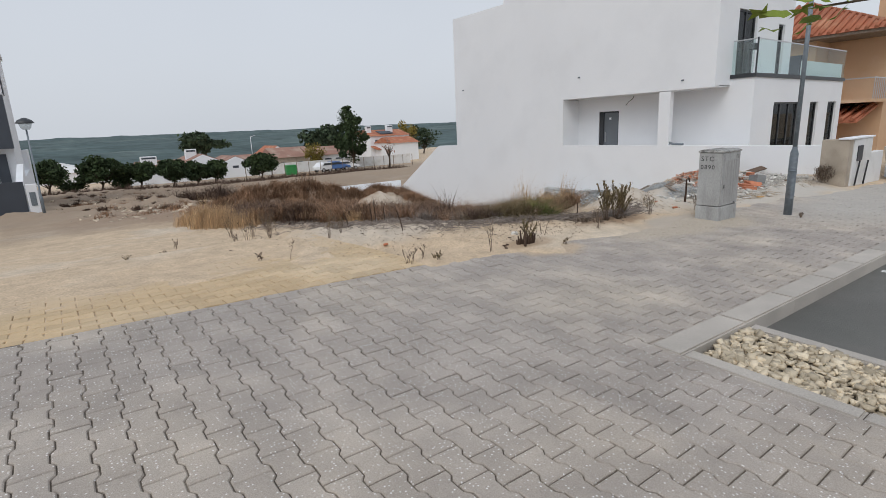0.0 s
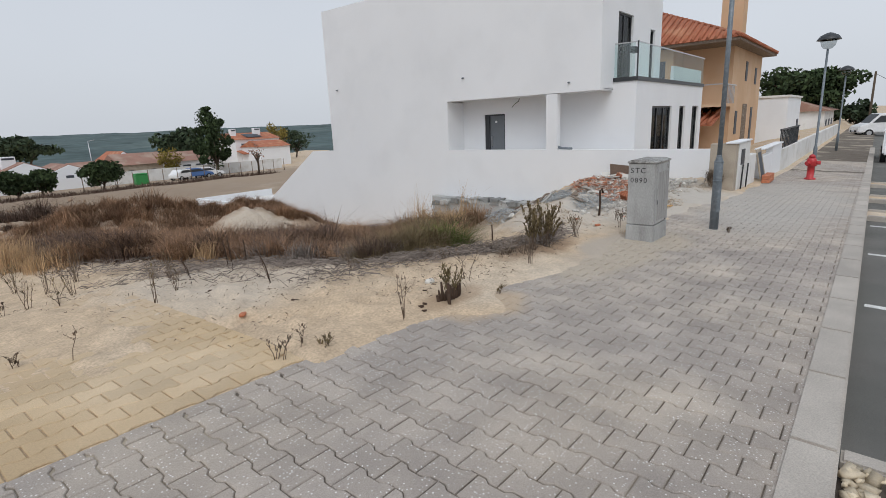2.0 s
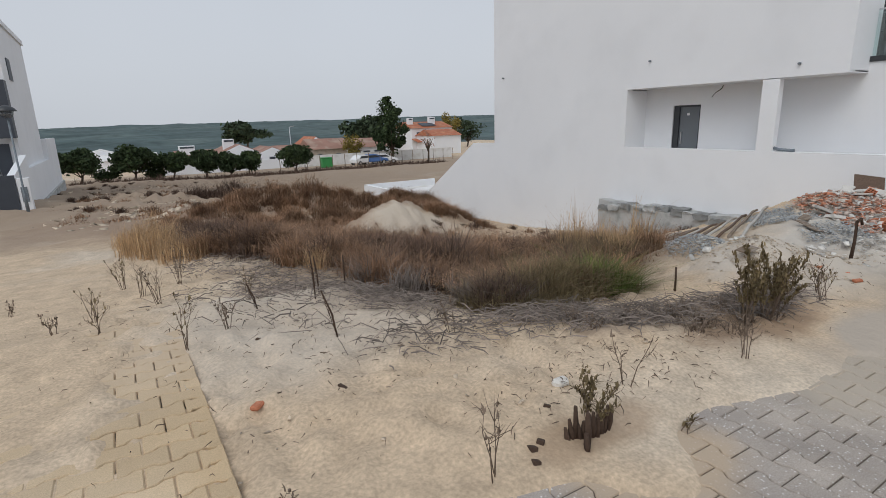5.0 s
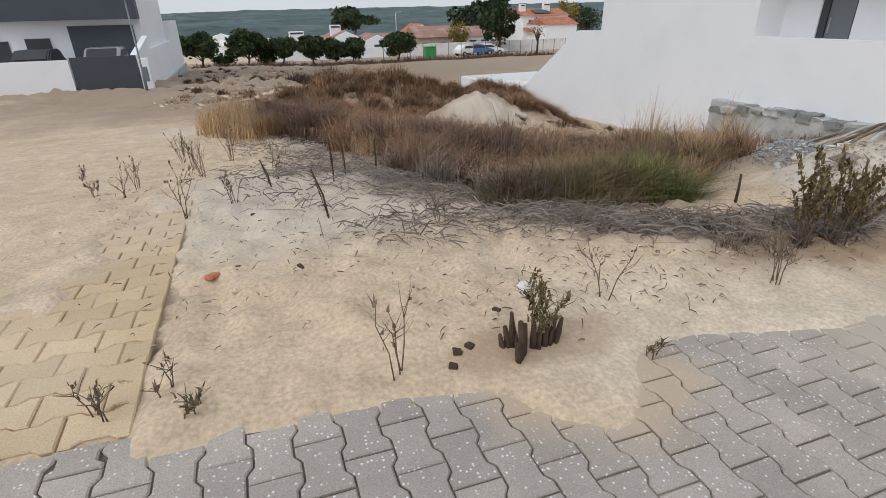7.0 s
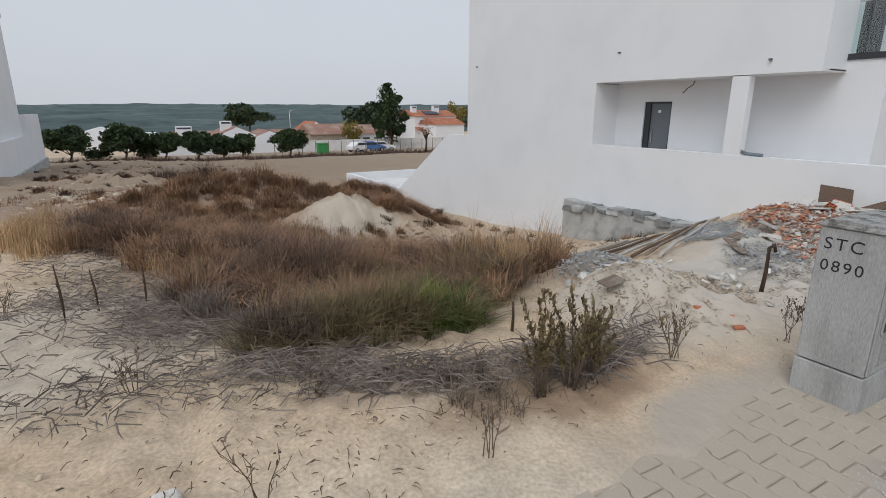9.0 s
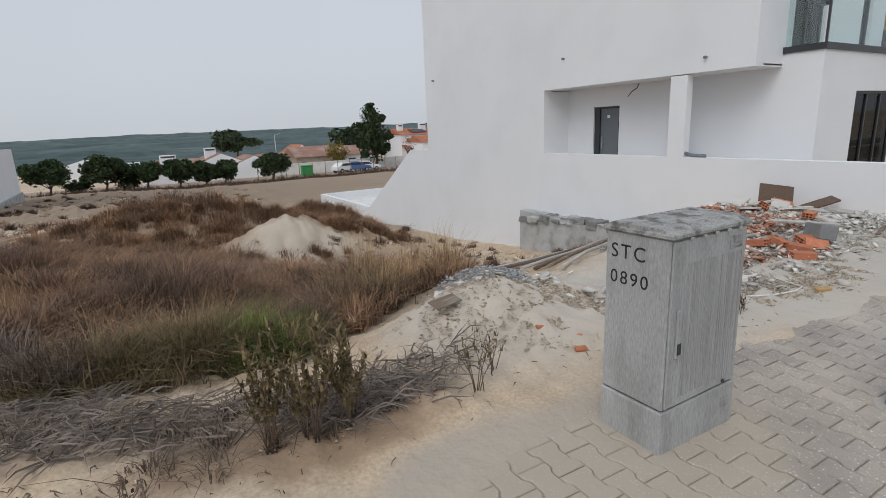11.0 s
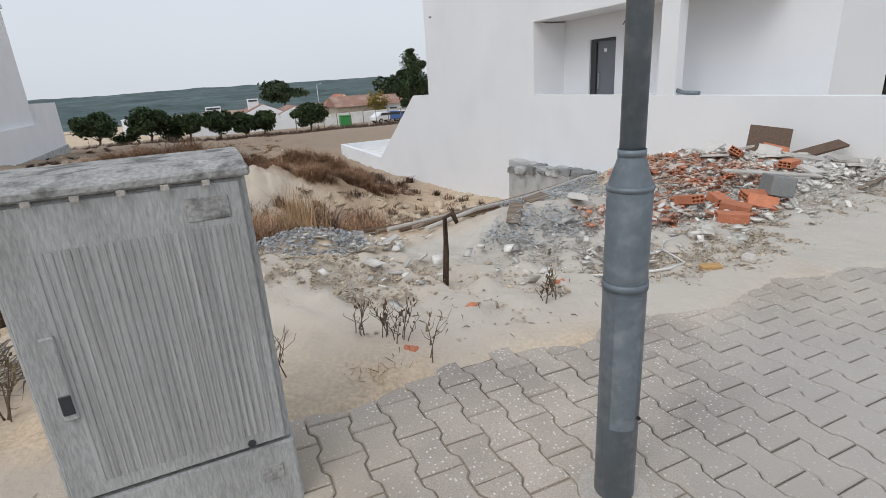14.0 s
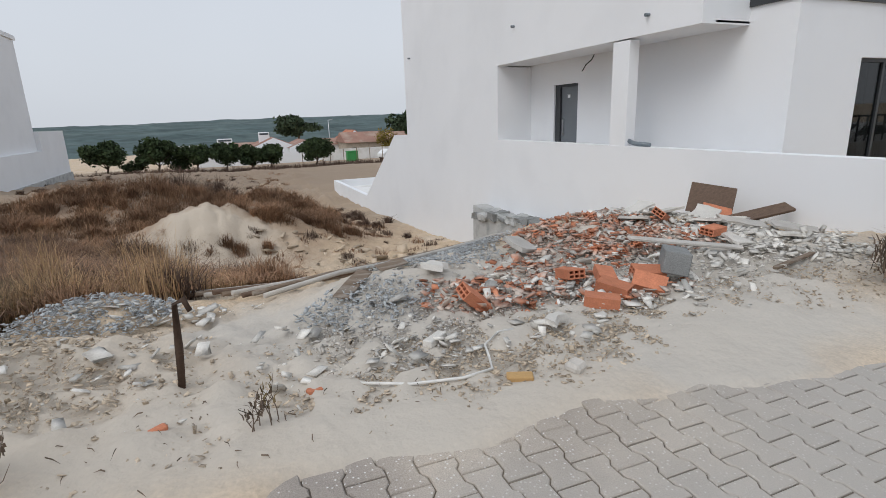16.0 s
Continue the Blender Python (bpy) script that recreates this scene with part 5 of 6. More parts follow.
# ---- brush and dry grass in the hollow ----


def field(name, label, spots, per_m2, hmin, hmax, lean, width, mat, seed, z_off=-0.02):
    xs, ys, hs = [], [], []
    for cx, cy, rx, ry, k in spots:
        n = int(per_m2 * math.pi * rx * ry)
        x, y = scatter(n, cx, cy, rx, ry)
        q = np.sqrt(((x - cx) / rx) ** 2 + ((y - cy) / ry) ** 2)
        h = R.uniform(hmin, hmax, n) * k * np.clip(1.25 - 0.65 * q, 0.25, 1.2)
        h *= 0.75 + 0.9 * np.clip(1.5 * lumps(x, y, 1.7, seed) + 0.1, -0.5, 0.9)
        gap = lumps(x, y, 1.9, seed + 3) + 0.5 * lumps(x, y, 4.5, seed + 8) > -0.12 - R.uniform(0, 0.25, n)
        x, y, h = x[gap], y[gap], h[gap]
        xs.append(x), ys.append(y), hs.append(h)
    x, y, h = map(np.concatenate, (xs, ys, hs))
    ob = blades(name, x, y, land(x, y) + z_off, h, lean, width, mat, None, seed)
    return tagged(ob, label, "dry grass" if "grass" in name else "brush", kind="stuff")


HOLLOW = ((8.2, 9.9, 2.4, 2.6, 1.0), (6.6, 9.3, 1.3, 1.6, 1.0), (9.8, 11.2, 2.0, 2.2, 0.9), (7.6, 12.8, 2.6, 2.4, 0.95), (6.1, 11.8, 1.3, 2.0, 1.1), (6.9, 7.3, 1.0, 0.8, 0.8), (7.6, 7.9, 1.2, 0.9, 0.9), (5.1, 14.2, 1.3, 1.7, 1.2), (7.8, 15.4, 2.2, 1.6, 0.8), (10.6, 13.6, 1.9, 1.5, 0.6))


def clumps_of(name, label, spots, per, mat, seed, width=0.005, lean=0.75):
    """Rounded bushes of thin twigs that rise and spread from one root each, as one mesh."""
    r = np.random.RandomState(seed)
    xs, ys, hs = [], [], []
    for cx, cy, h in spots:
        n = int(per * (0.6 + h))
        xs.append(cx + r.normal(0, 0.2 * h, n)), ys.append(cy + r.normal(0, 0.2 * h, n)), hs.append(h * r.uniform(0.35, 1.05, n))
    x, y, h = map(np.concatenate, (xs, ys, hs))
    return tagged(blades(name, x, y, land(x, y) - 0.03, h, lean, width, mat, None, seed, 0.9), label, "brush", kind="stuff")


def in_hollow(n, hmin, hmax, seed, spots=HOLLOW):
    r = np.random.RandomState(seed)
    out = []
    for k in r.randint(0, len(spots), n):
        cx, cy, rx, ry, _ = spots[k]
        a_, q_ = r.uniform(0, math.tau), math.sqrt(r.uniform(0, 1))
        out.append((cx + rx * q_ * math.cos(a_), cy + ry * q_ * math.sin(a_), r.uniform(hmin, hmax)))
    return out


clumps_of("bush_clumps", "rounded dark brown dead bushes in the hollow", in_hollow(70, 0.3, 0.75, 71) + [(4.7, 13.3, 0.8), (4.9, 12.6, 0.75), (5.5, 10.6, 0.7), (5.9, 9.3, 0.6), (4.3, 14.6, 0.8), (6.1, 8.3, 0.5), (3.9, 15.6, 0.7), (4.6, 15.6, 0.7)], 420, M_dark_brush, 72)
clumps_of("bush_clumps", "rounded reddish brown dry bushes in the hollow", in_hollow(150, 0.25, 0.7, 73), 480, M_brush, 74)
clumps_of("bush_clumps", "greyish dead bushes with bare twigs", in_hollow(34, 0.25, 0.6, 75) + [(5.5, 7.9, 0.45), (5.8, 7.2, 0.4), (5.3, 8.7, 0.45), (6.1, 6.7, 0.35)], 300, M_twig_grey, 76, 0.004)
clumps_of("bush_clumps", "olive brown broom clumps at the hollow's near edge", [(6.4, 6.7, 0.45), (6.2, 7.2, 0.4), (8.3, 7.7, 0.55), (8.8, 7.9, 0.6), (7.9, 9.0, 0.5), (6.8, 8.5, 0.5)], 600, M_olive, 77)
clumps_of("bush_clumps", "tangles of grey dead twigs at the weeds' feet", [(6.75, 4.95, 0.2), (7.35, 5.0, 0.2), (7.6, 5.05, 0.18), (6.5, 5.1, 0.2), (6.8, 5.25, 0.22), (7.2, 5.3, 0.24), (7.5, 5.25, 0.2), (7.05, 5.05, 0.16), (6.6, 5.4, 0.24), (6.3, 5.6, 0.24), (7.8, 5.35, 0.18), (5.9, 5.8, 0.22), (6.9, 5.5, 0.22)], 90, M_twig, 84, 0.003, 1.4)
clumps_of("bush_clumps", "pale tan dry grass clumps in the hollow", in_hollow(26, 0.3, 0.6, 78) + [(8.9, 7.9, 0.6), (9.2, 8.2, 0.65), (9.5, 8.6, 0.6), (8.7, 8.4, 0.55)], 300, M_straw, 79, 0.004, 0.5)
clumps_of("bush_clumps", "dark reddish scrub clumps on the sand ridge", in_hollow(80, 0.25, 0.6, 80, ((8.8, 21.8, 3.0, 1.8, 1), (12.8, 21.0, 2.0, 2.0, 1), (13.6, 19.4, 1.3, 0.9, 1), (6.4, 19.5, 2.4, 2.0, 1))), 340, M_brush, 81, 0.008)
clumps_of("bush_clumps", "dark brown scrub crowning the sand mound", in_hollow(76, 0.25, 0.55, 85, ((11.6, 19.0, 1.3, 0.5, 1), (13.0, 18.6, 1.2, 0.5, 1), (9.4, 19.3, 1.0, 0.6, 1), (12.3, 18.3, 0.7, 0.4, 1))) + [(10.9, 16.9, 0.4), (11.2, 16.8, 0.35), (10.5, 16.6, 0.3), (11.9, 16.9, 0.3), (9.4, 17.4, 0.25)], 340, M_brush, 86, 0.007)
clumps_of("bush_clumps", "low dark scrub clumps over the rough sand", in_hollow(170, 0.15, 0.5, 82, ((7.5, 34, 8, 11, 1), (6, 48, 9, 12, 1), (15, 26, 3, 8, 1))), 160, M_dark_brush, 83, 0.014)
field("brush", "dense dry brown brush filling the sandy hollow", HOLLOW, 240, 0.15, 0.55, 1.1, 0.004, M_brush, 11)
field("brush", "dry brown brush with fine side twigs", HOLLOW, 700, 0.1, 0.38, 2.2, 0.004, M_brush, 12, 0.15)
field("brush", "dark dead brush clumps", ((5.0, 12.8, 0.6, 0.8, 1.0), (7.0, 9.0, 0.7, 0.5, 0.9), (4.3, 14.6, 0.6, 0.9, 1.0), (8.8, 8.6, 0.5, 0.4, 0.8)), 800, 0.3, 0.8, 0.5, 0.006, M_dark_brush, 13)
field("brush", "dark reddish brush on the sand ridge", ((8.8, 21.8, 3.0, 2.0, 0.9), (7.6, 18.8, 2.2, 1.6, 0.6), (6.0, 20.5, 2.4, 2.0, 0.6), (13.0, 21.5, 2.0, 1.8, 0.8), (12.2, 20.4, 1.6, 1.6, 0.75), (13.6, 19.0, 1.2, 0.9, 0.6), (6.4, 18.6, 2.4, 1.6, 0.5), (10.5, 21.5, 2.2, 1.3, 0.7)), 560, 0.2, 0.65, 0.7, 0.007, M_brush, 14)
field("brush", "dark heap of dead brush on the far sand", ((9.3, 36.0, 3.2, 1.6, 1.7),), 700, 0.3, 0.9, 0.8, 0.012, M_dark_brush, 15)
field("brush", "dark scrub along the lot's far edge", tuple((far_x(s, 66), 66 + (i % 3), 3.2, 1.2, 1.0) for i, s in enumerate(np.linspace(-0.1, 0.55, 13))), 90, 0.2, 0.7, 0.6, 0.02, M_dark_brush, 16)
field("brush", "scattered low dry scrub on the rough sand", tuple((R.uniform(0.5, 16), R.uniform(23, 58), R.uniform(0.4, 1.3), R.uniform(0.3, 0.8), 1.0) for i in range(150)) + tuple((R.uniform(11.5, 17), R.uniform(12, 28), R.uniform(0.15, 0.6), R.uniform(0.15, 0.4), 0.9) for i in range(46)), 260, 0.08, 0.3, 0.9, 0.01, M_brush, 17)
field("brush", "small dark tufts on the sand mound", ((10.1, 16.7, 0.5, 0.35, 0.8), (9.6, 17.6, 0.25, 0.2, 0.5), (11.5, 17.4, 0.3, 0.2, 0.5), (10.7, 18.6, 0.3, 0.2, 0.5), (13.2, 17.4, 0.25, 0.2, 0.6), (14.2, 16.1, 0.25, 0.2, 0.8), (14.6, 13.6, 0.4, 0.3, 0.7), (12.9, 11.5, 0.45, 0.3, 0.8), (15.8, 15.2, 0.25, 0.2, 0.8), (12.4, 14.3, 0.3, 0.2, 0.6), *((R.uniform(11.5, 17.6), R.uniform(10.5, 22), R.uniform(0.1, 0.3), R.uniform(0.1, 0.2), R.uniform(0.4, 0.8)) for _ in range(46))), 1100, 0.2, 0.5, 0.5, 0.006, M_dark_brush, 18)
field("grass", "tufts of pale straw-coloured dry grass", ((3.3, 14.8, 0.6, 1.2, 1.1), (3.7, 13.2, 0.4, 0.7, 0.9), (9.8, 8.4, 0.6, 0.5, 1.2), (9.3, 9.2, 0.6, 0.6, 1.1), (10.4, 9.5, 0.7, 0.5, 0.9), (3.3, 16.2, 0.7, 1.0, 1.0), (8.0, 11.5, 1.2, 1.0, 0.7)), 900, 0.35, 0.8, 0.35, 0.004, M_straw, 19)
field("grass", "straw grass tuft at the cabinet foot", ((9.75, 4.62, 0.22, 0.1, 0.35), (9.1, 4.55, 0.3, 0.08, 0.3)), 2200, 0.15, 0.4, 0.9, 0.003, M_straw, 20)
gb = thing("green_broom", "bright green and dark broom bush at the hollow's edge", "bush", 7.25, 6.72, ground(7.25, 6.72) - 0.05)
x, y = scatter(2600, 0, 0, 0.4, 0.35)
x1_, y1_ = scatter(900, 0.25, -0.1, 0.22, 0.2)
blades("bough", x1_, y1_, np.zeros(900) - 0.05, R.uniform(0.15, 0.45, 900), 0.9, 0.0045, M_olive, gb, 24)
blades("crown", x, y, np.zeros(2600) - 0.05, R.uniform(0.22, 0.62, 2600) * np.clip(1.3 - 0.6 * np.hypot(x, y) / 0.5, 0.5, 1.2), 0.7, 0.0045, M_green, gb, 21)
gb = thing("dark_broom", "dark olive broom bush beside the green one", "bush", 6.35, 6.7, ground(6.35, 6.7) - 0.05)
x, y = scatter(3600, 0, 0, 0.8, 0.42)
for bx_ in (-0.45, 0.0, 0.5):
    x1_, y1_ = scatter(700, bx_, 0.1, 0.25, 0.25)
    blades("bough", x1_, y1_, np.zeros(700) - 0.03, R.uniform(0.3, 0.62, 700), 0.7, 0.0045, M_dark_brush if bx_ < 0 else M_olive, gb, 25)
blades("crown", x, y, np.zeros(3600) - 0.05, R.uniform(0.18, 0.5, 3600), 0.9, 0.0045, M_olive, gb, 22)
gb = thing("dark_broom", "dark broom tuft in the hollow", "bush", 8.9, 8.3, ground(8.9, 8.3) - 0.05)
x, y = scatter(1500, 0, 0, 0.5, 0.4)
blades("crown", x, y, np.zeros(1500) - 0.05, R.uniform(0.25, 0.7, 1500), 0.8, 0.0045, M_olive, gb, 23)

# grey dead twigs lying on the sand


def litter(name, label, spots, n, lmin, lmax, mat, seed, thick=0.004, z_off=0.02):
    r = np.random.RandomState(seed)
    xs, ys, ws = zip(*[scatter(int(n * k), cx, cy, rx, ry) + (None,) for cx, cy, rx, ry, k in spots])
    x, y = np.concatenate(xs), np.concatenate(ys)
    m = len(x)
    a, l = r.uniform(0, math.tau, m), r.uniform(lmin, lmax, m)
    z0 = land(x, y) + z_off + r.uniform(0, 0.04, m)
    x1, y1 = x + np.cos(a) * l, y + np.sin(a) * l
    z1 = land(x1, y1) + z_off + r.uniform(0, 0.35, m) * l
    xm, ym, zm = (x + x1) / 2 + r.normal(0, 0.12, m) * l, (y + y1) / 2 + r.normal(0, 0.12, m) * l, (z0 + z1) / 2 + r.uniform(0, 0.2, m) * l
    t = thick * r.uniform(0.6, 1.6, m)
    nx_, ny_ = -np.sin(a) * t, np.cos(a) * t
    v = np.stack([np.c_[x - nx_, y - ny_, z0], np.c_[x + nx_, y + ny_, z0], np.c_[x, y, z0 + 2 * t], np.c_[xm - nx_, ym - ny_, zm], np.c_[xm + nx_, ym + ny_, zm], np.c_[xm, ym, zm + 2 * t], np.c_[x1, y1, z1]], 1)
    f = []
    for b in range(0, m * 7, 7):
        f += [(b, b + 3, b + 5, b + 2), (b + 2, b + 5, b + 4, b + 1), (b + 1, b + 4, b + 3, b), (b + 3, b + 6, b + 5), (b + 5, b + 6, b + 4), (b + 4, b + 6, b + 3)]
    return tagged(raw(name, v.reshape(-1, 3).tolist(), f, mat), label, "twigs", kind="stuff")


litter("twig_litter", "grey dead twigs strewn over pale sand", ((5.1, 6.2, 0.9, 0.45, 0.3), (4.6, 7.6, 1.0, 1.0, 0.26), (6.1, 5.75, 0.7, 0.2, 0.14), (7.0, 5.4, 0.8, 0.25, 0.25), (6.3, 5.6, 0.7, 0.25, 0.25), (4.0, 9.2, 1.0, 1.2, 0.16), (7.9, 5.35, 0.6, 0.2, 0.2), (7.6, 5.15, 0.5, 0.2, 0.35), (5.2, 7.6, 0.5, 0.8, 0.5), (4.6, 9.6, 0.7, 1.4, 0.5), (4.2, 12.0, 0.7, 1.5, 0.3), (5.9, 6.1, 0.5, 0.3, 0.35)), 1100, 0.04, 0.3, M_twig_grey, 31, 0.0032)
litter("twig_litter", "small dark straws scattered on the sand", ((5.0, 5.6, 2.2, 0.8, 0.6), (3.4, 8.5, 1.2, 2.5, 0.5), (6.8, 5.0, 2.0, 0.4, 0.3), (1.5, 9.5, 2.5, 2.5, 0.06), (5.6, 4.95, 1.4, 0.4, 0.35), (4.2, 6.8, 0.9, 1.2, 0.4), (10.5, 5.0, 1.6, 0.4, 0.2)), 400, 0.01, 0.07, M_twig, 32, 0.002, 0.012)


# ---- single weeds and stems ----
def weed(label, x, y, h, n, seed, mat=None, spread=0.3, leaves=0, leafm=None, thick=0.004, leaf=0.018, name="dry_weed"):
    r = np.random.RandomState(seed)
    w = thing(name, label, "weed", x, y, ground(x, y) - 0.015, 0)
    lx, ly, lz = [], [], []
    for k in range(n):
        a, q = r.uniform(0, math.tau), r.uniform(0.15, 1.0) * spread
        hh = h * r.uniform(0.6, 1.0)
        b0 = Vector((r.uniform(-0.03, 0.03), r.uniform(-0.03, 0.03), 0))
        p = [b0, b0 + Vector((math.cos(a) * q * 0.3, math.sin(a) * q * 0.3, hh * 0.4)), b0 + Vector((math.cos(a) * q * 0.7 + r.uniform(-0.03, 0.03), math.sin(a) * q * 0.7, hh * 0.75)), b0 + Vector((math.cos(a) * q, math.sin(a) * q, hh))]
        bm = tube(bmesh.new(), p, [thick, thick * 0.8, thick * 0.6, thick * 0.3], 5)
        for s in range(2 if n < 12 else 0):
            f0 = p[2].lerp(p[1], r.uniform(0, 0.8))
            a2 = r.uniform(0, math.tau)
            tube(bm, [f0, f0 + Vector((math.cos(a2) * 0.06, math.sin(a2) * 0.06, 0.05)), f0 + Vector((math.cos(a2) * 0.1, math.sin(a2) * 0.1, 0.12)) * min(1, h * 2.2)], [thick * 0.6, thick * 0.45, thick * 0.2], 4)
        part("stem", bm, mat or M_twig, w)
        for i in range(leaves):
            u = r.uniform(0.35, 1.02)
            i0 = min(2, int(u * 3))
            q0 = p[i0].lerp(p[i0 + 1], min(1, u * 3 - i0))
            lx.append(q0.x + r.normal(0, 0.008)), ly.append(q0.y + r.normal(0, 0.008)), lz.append(q0.z)
    if leaves:
        k = len(lx)
        blades("leaves", np.array(lx), np.array(ly), np.array(lz), r.uniform(0.6, 1.5, k) * leaf * 1.6, 0.9, leaf * 0.3, leafm or M_olive, w, seed)
    return w


for i, (x, y, h, n, sp) in enumerate(((7.0, 5.0, 0.6, 12, 0.2), (7.2, 4.95, 0.66, 13, 0.24), (7.42, 5.0, 0.56, 11, 0.22))):
    weed("tall olive-leaved weed with upright leafy stems", x, y, h, n, 100 + i, M_twig, sp, 60, M_olive, 0.004, 0.022, "leafy_weed")
weed("low weed with faded green tips growing among stumps", 4.82, 4.66, 0.34, 7, 110, M_twig, 0.14, 40, M_olive, 0.003, 0.02, "leafy_weed")
st = thing("dead_stumps", "cluster of dark dead plant stumps in sand", "plant stumps", 4.76, 4.6, ground(4.76, 4.6) - 0.02)
for k in range(15):
    a = k * 2.1
    q = 0.02 + 0.007 * k
    bx, by, hh = math.cos(a) * q * 1.4, math.sin(a) * q * 0.6, 0.09 + 0.16 * R.uniform()
    bm = tube(bmesh.new(), [(bx, by, 0), (bx * 1.1, by, hh * 0.5), (bx * 1.25, by * 1.1, hh)], [0.015, 0.014, 0.008], 8)
    for v in bm.verts:
        v.co += Vector((noise.noise(v.co * 40), noise.noise(v.co * 37 + Vector((9, 0, 0))), 0)) * 0.013
    part("stump", bm, M_stem, st)


def dead_stem(label, x, y, h, lean, az, thick=0.018, hook=False):
    w = thing("dead_weed", label, "weed", x, y, ground(x, y) - 0.02)
    d = Vector((math.cos(az) * lean, math.sin(az) * lean, 0))
    p = [Vector((0, 0, 0)), d * 0.4 + Vector((0.01, 0, h * 0.5)), d + Vector((0, 0, h))]
    rad = [thick, thick * 0.85, thick * 0.75]
    if hook:
        p += [d + Vector((0.05, -0.02, h + 0.03)), d + Vector((0.08, -0.03, h - 0.04))]
        rad += [thick * 0.9, thick * 0.7]
    bm = tube(bmesh.new(), p, rad, 8)
    for v in bm.verts:
        v.co += noise.noise_vector(v.co * 45) * thick * 0.5
    part("stem", bm, M_stem, w)
    k = 120
    z = R.uniform(0.02, h * 0.95, k)
    blades("bristles", d.x * z / h, d.y * z / h, z, R.uniform(0.01, 0.03, k), 1.0, 0.003, M_stem, w, 4)
    return w


dead_stem("dark dead stem with a drooping hooked head", 10.62, 5.62, 0.5, 0.03, 0.4, 0.022, True)
dead_stem("dark leaning dead stem in the sand", 4.19, 6.66, 0.4, 0.1, 2.6, 0.008)
dead_stem("dark upright dead stem", 4.42, 7.9, 0.5, 0.03, 2.0, 0.008)
dead_stem("dark upright dead stem", 4.62, 8.4, 0.42, 0.03, 2.4, 0.008)
dead_stem("short dark stake at the hollow's edge", 7.62, 6.05, 0.25, 0.02, 1.0, 0.014)
dead_stem("dark leaning dead stem", 3.83, 7.77, 0.28, 0.08, 2.6, 0.007)
dead_stem("dark dead stem on the ridge", 5.0, 8.6, 0.42, 0.03, 1.2, 0.009)
for i, (x, y, h, n) in enumerate(((3.17, 7.09, 0.5, 4), (4.16, 4.62, 0.45, 4), (6.42, 4.69, 0.3, 3), (2.95, 10.2, 0.5, 6), (2.15, 6.08, 0.3, 1), (3.27, 4.8, 0.17, 3), (3.36, 4.66, 0.14, 4), (1.89, 6.39, 0.12, 4), (3.5, 7.4, 0.3, 5), (2.49, 9.0, 0.42, 5), (6.39, 4.7, 0.38, 2), (9.81, 4.98, 0.25, 4), (8.24, 4.98, 0.42, 7), (8.45, 5.1, 0.3, 5), (9.93, 4.93, 0.26, 5), (10.07, 4.6, 0.42, 2), (10.97, 4.9, 0.2, 4), (9.98, 4.84, 0.3, 6), (11.07, 4.92, 0.28, 3), (3.05, 4.75, 0.22, 5), (10.2, 3.32, 0.1, 5), (2.6, 8.0, 0.3, 4), (2.2, 8.6, 0.25, 4), (5.35, 4.85, 0.4, 3), (2.75, 11.0, 0.55, 8), (3.1, 9.6, 0.6, 8), (3.4, 10.6, 0.6, 9), (3.9, 8.6, 0.4, 6), (4.9, 6.1, 0.35, 4), (5.8, 5.5, 0.2, 4), (5.3, 4.4, 0.09, 3), (9.35, 4.75, 0.35, 3), (1.2, 9.0, 0.12, 3), (0.6, 7.9, 0.1, 3), (1.6, 10.5, 0.2, 4))):
    z_ok = y > 4.4
    weed("thin dry branching weed rooted in sand", x, y, h, n, 200 + i, M_twig, 0.35 * h, 5 if i % 2 else 9, M_twig if i % 3 else M_olive, 0.0035, 0.018)

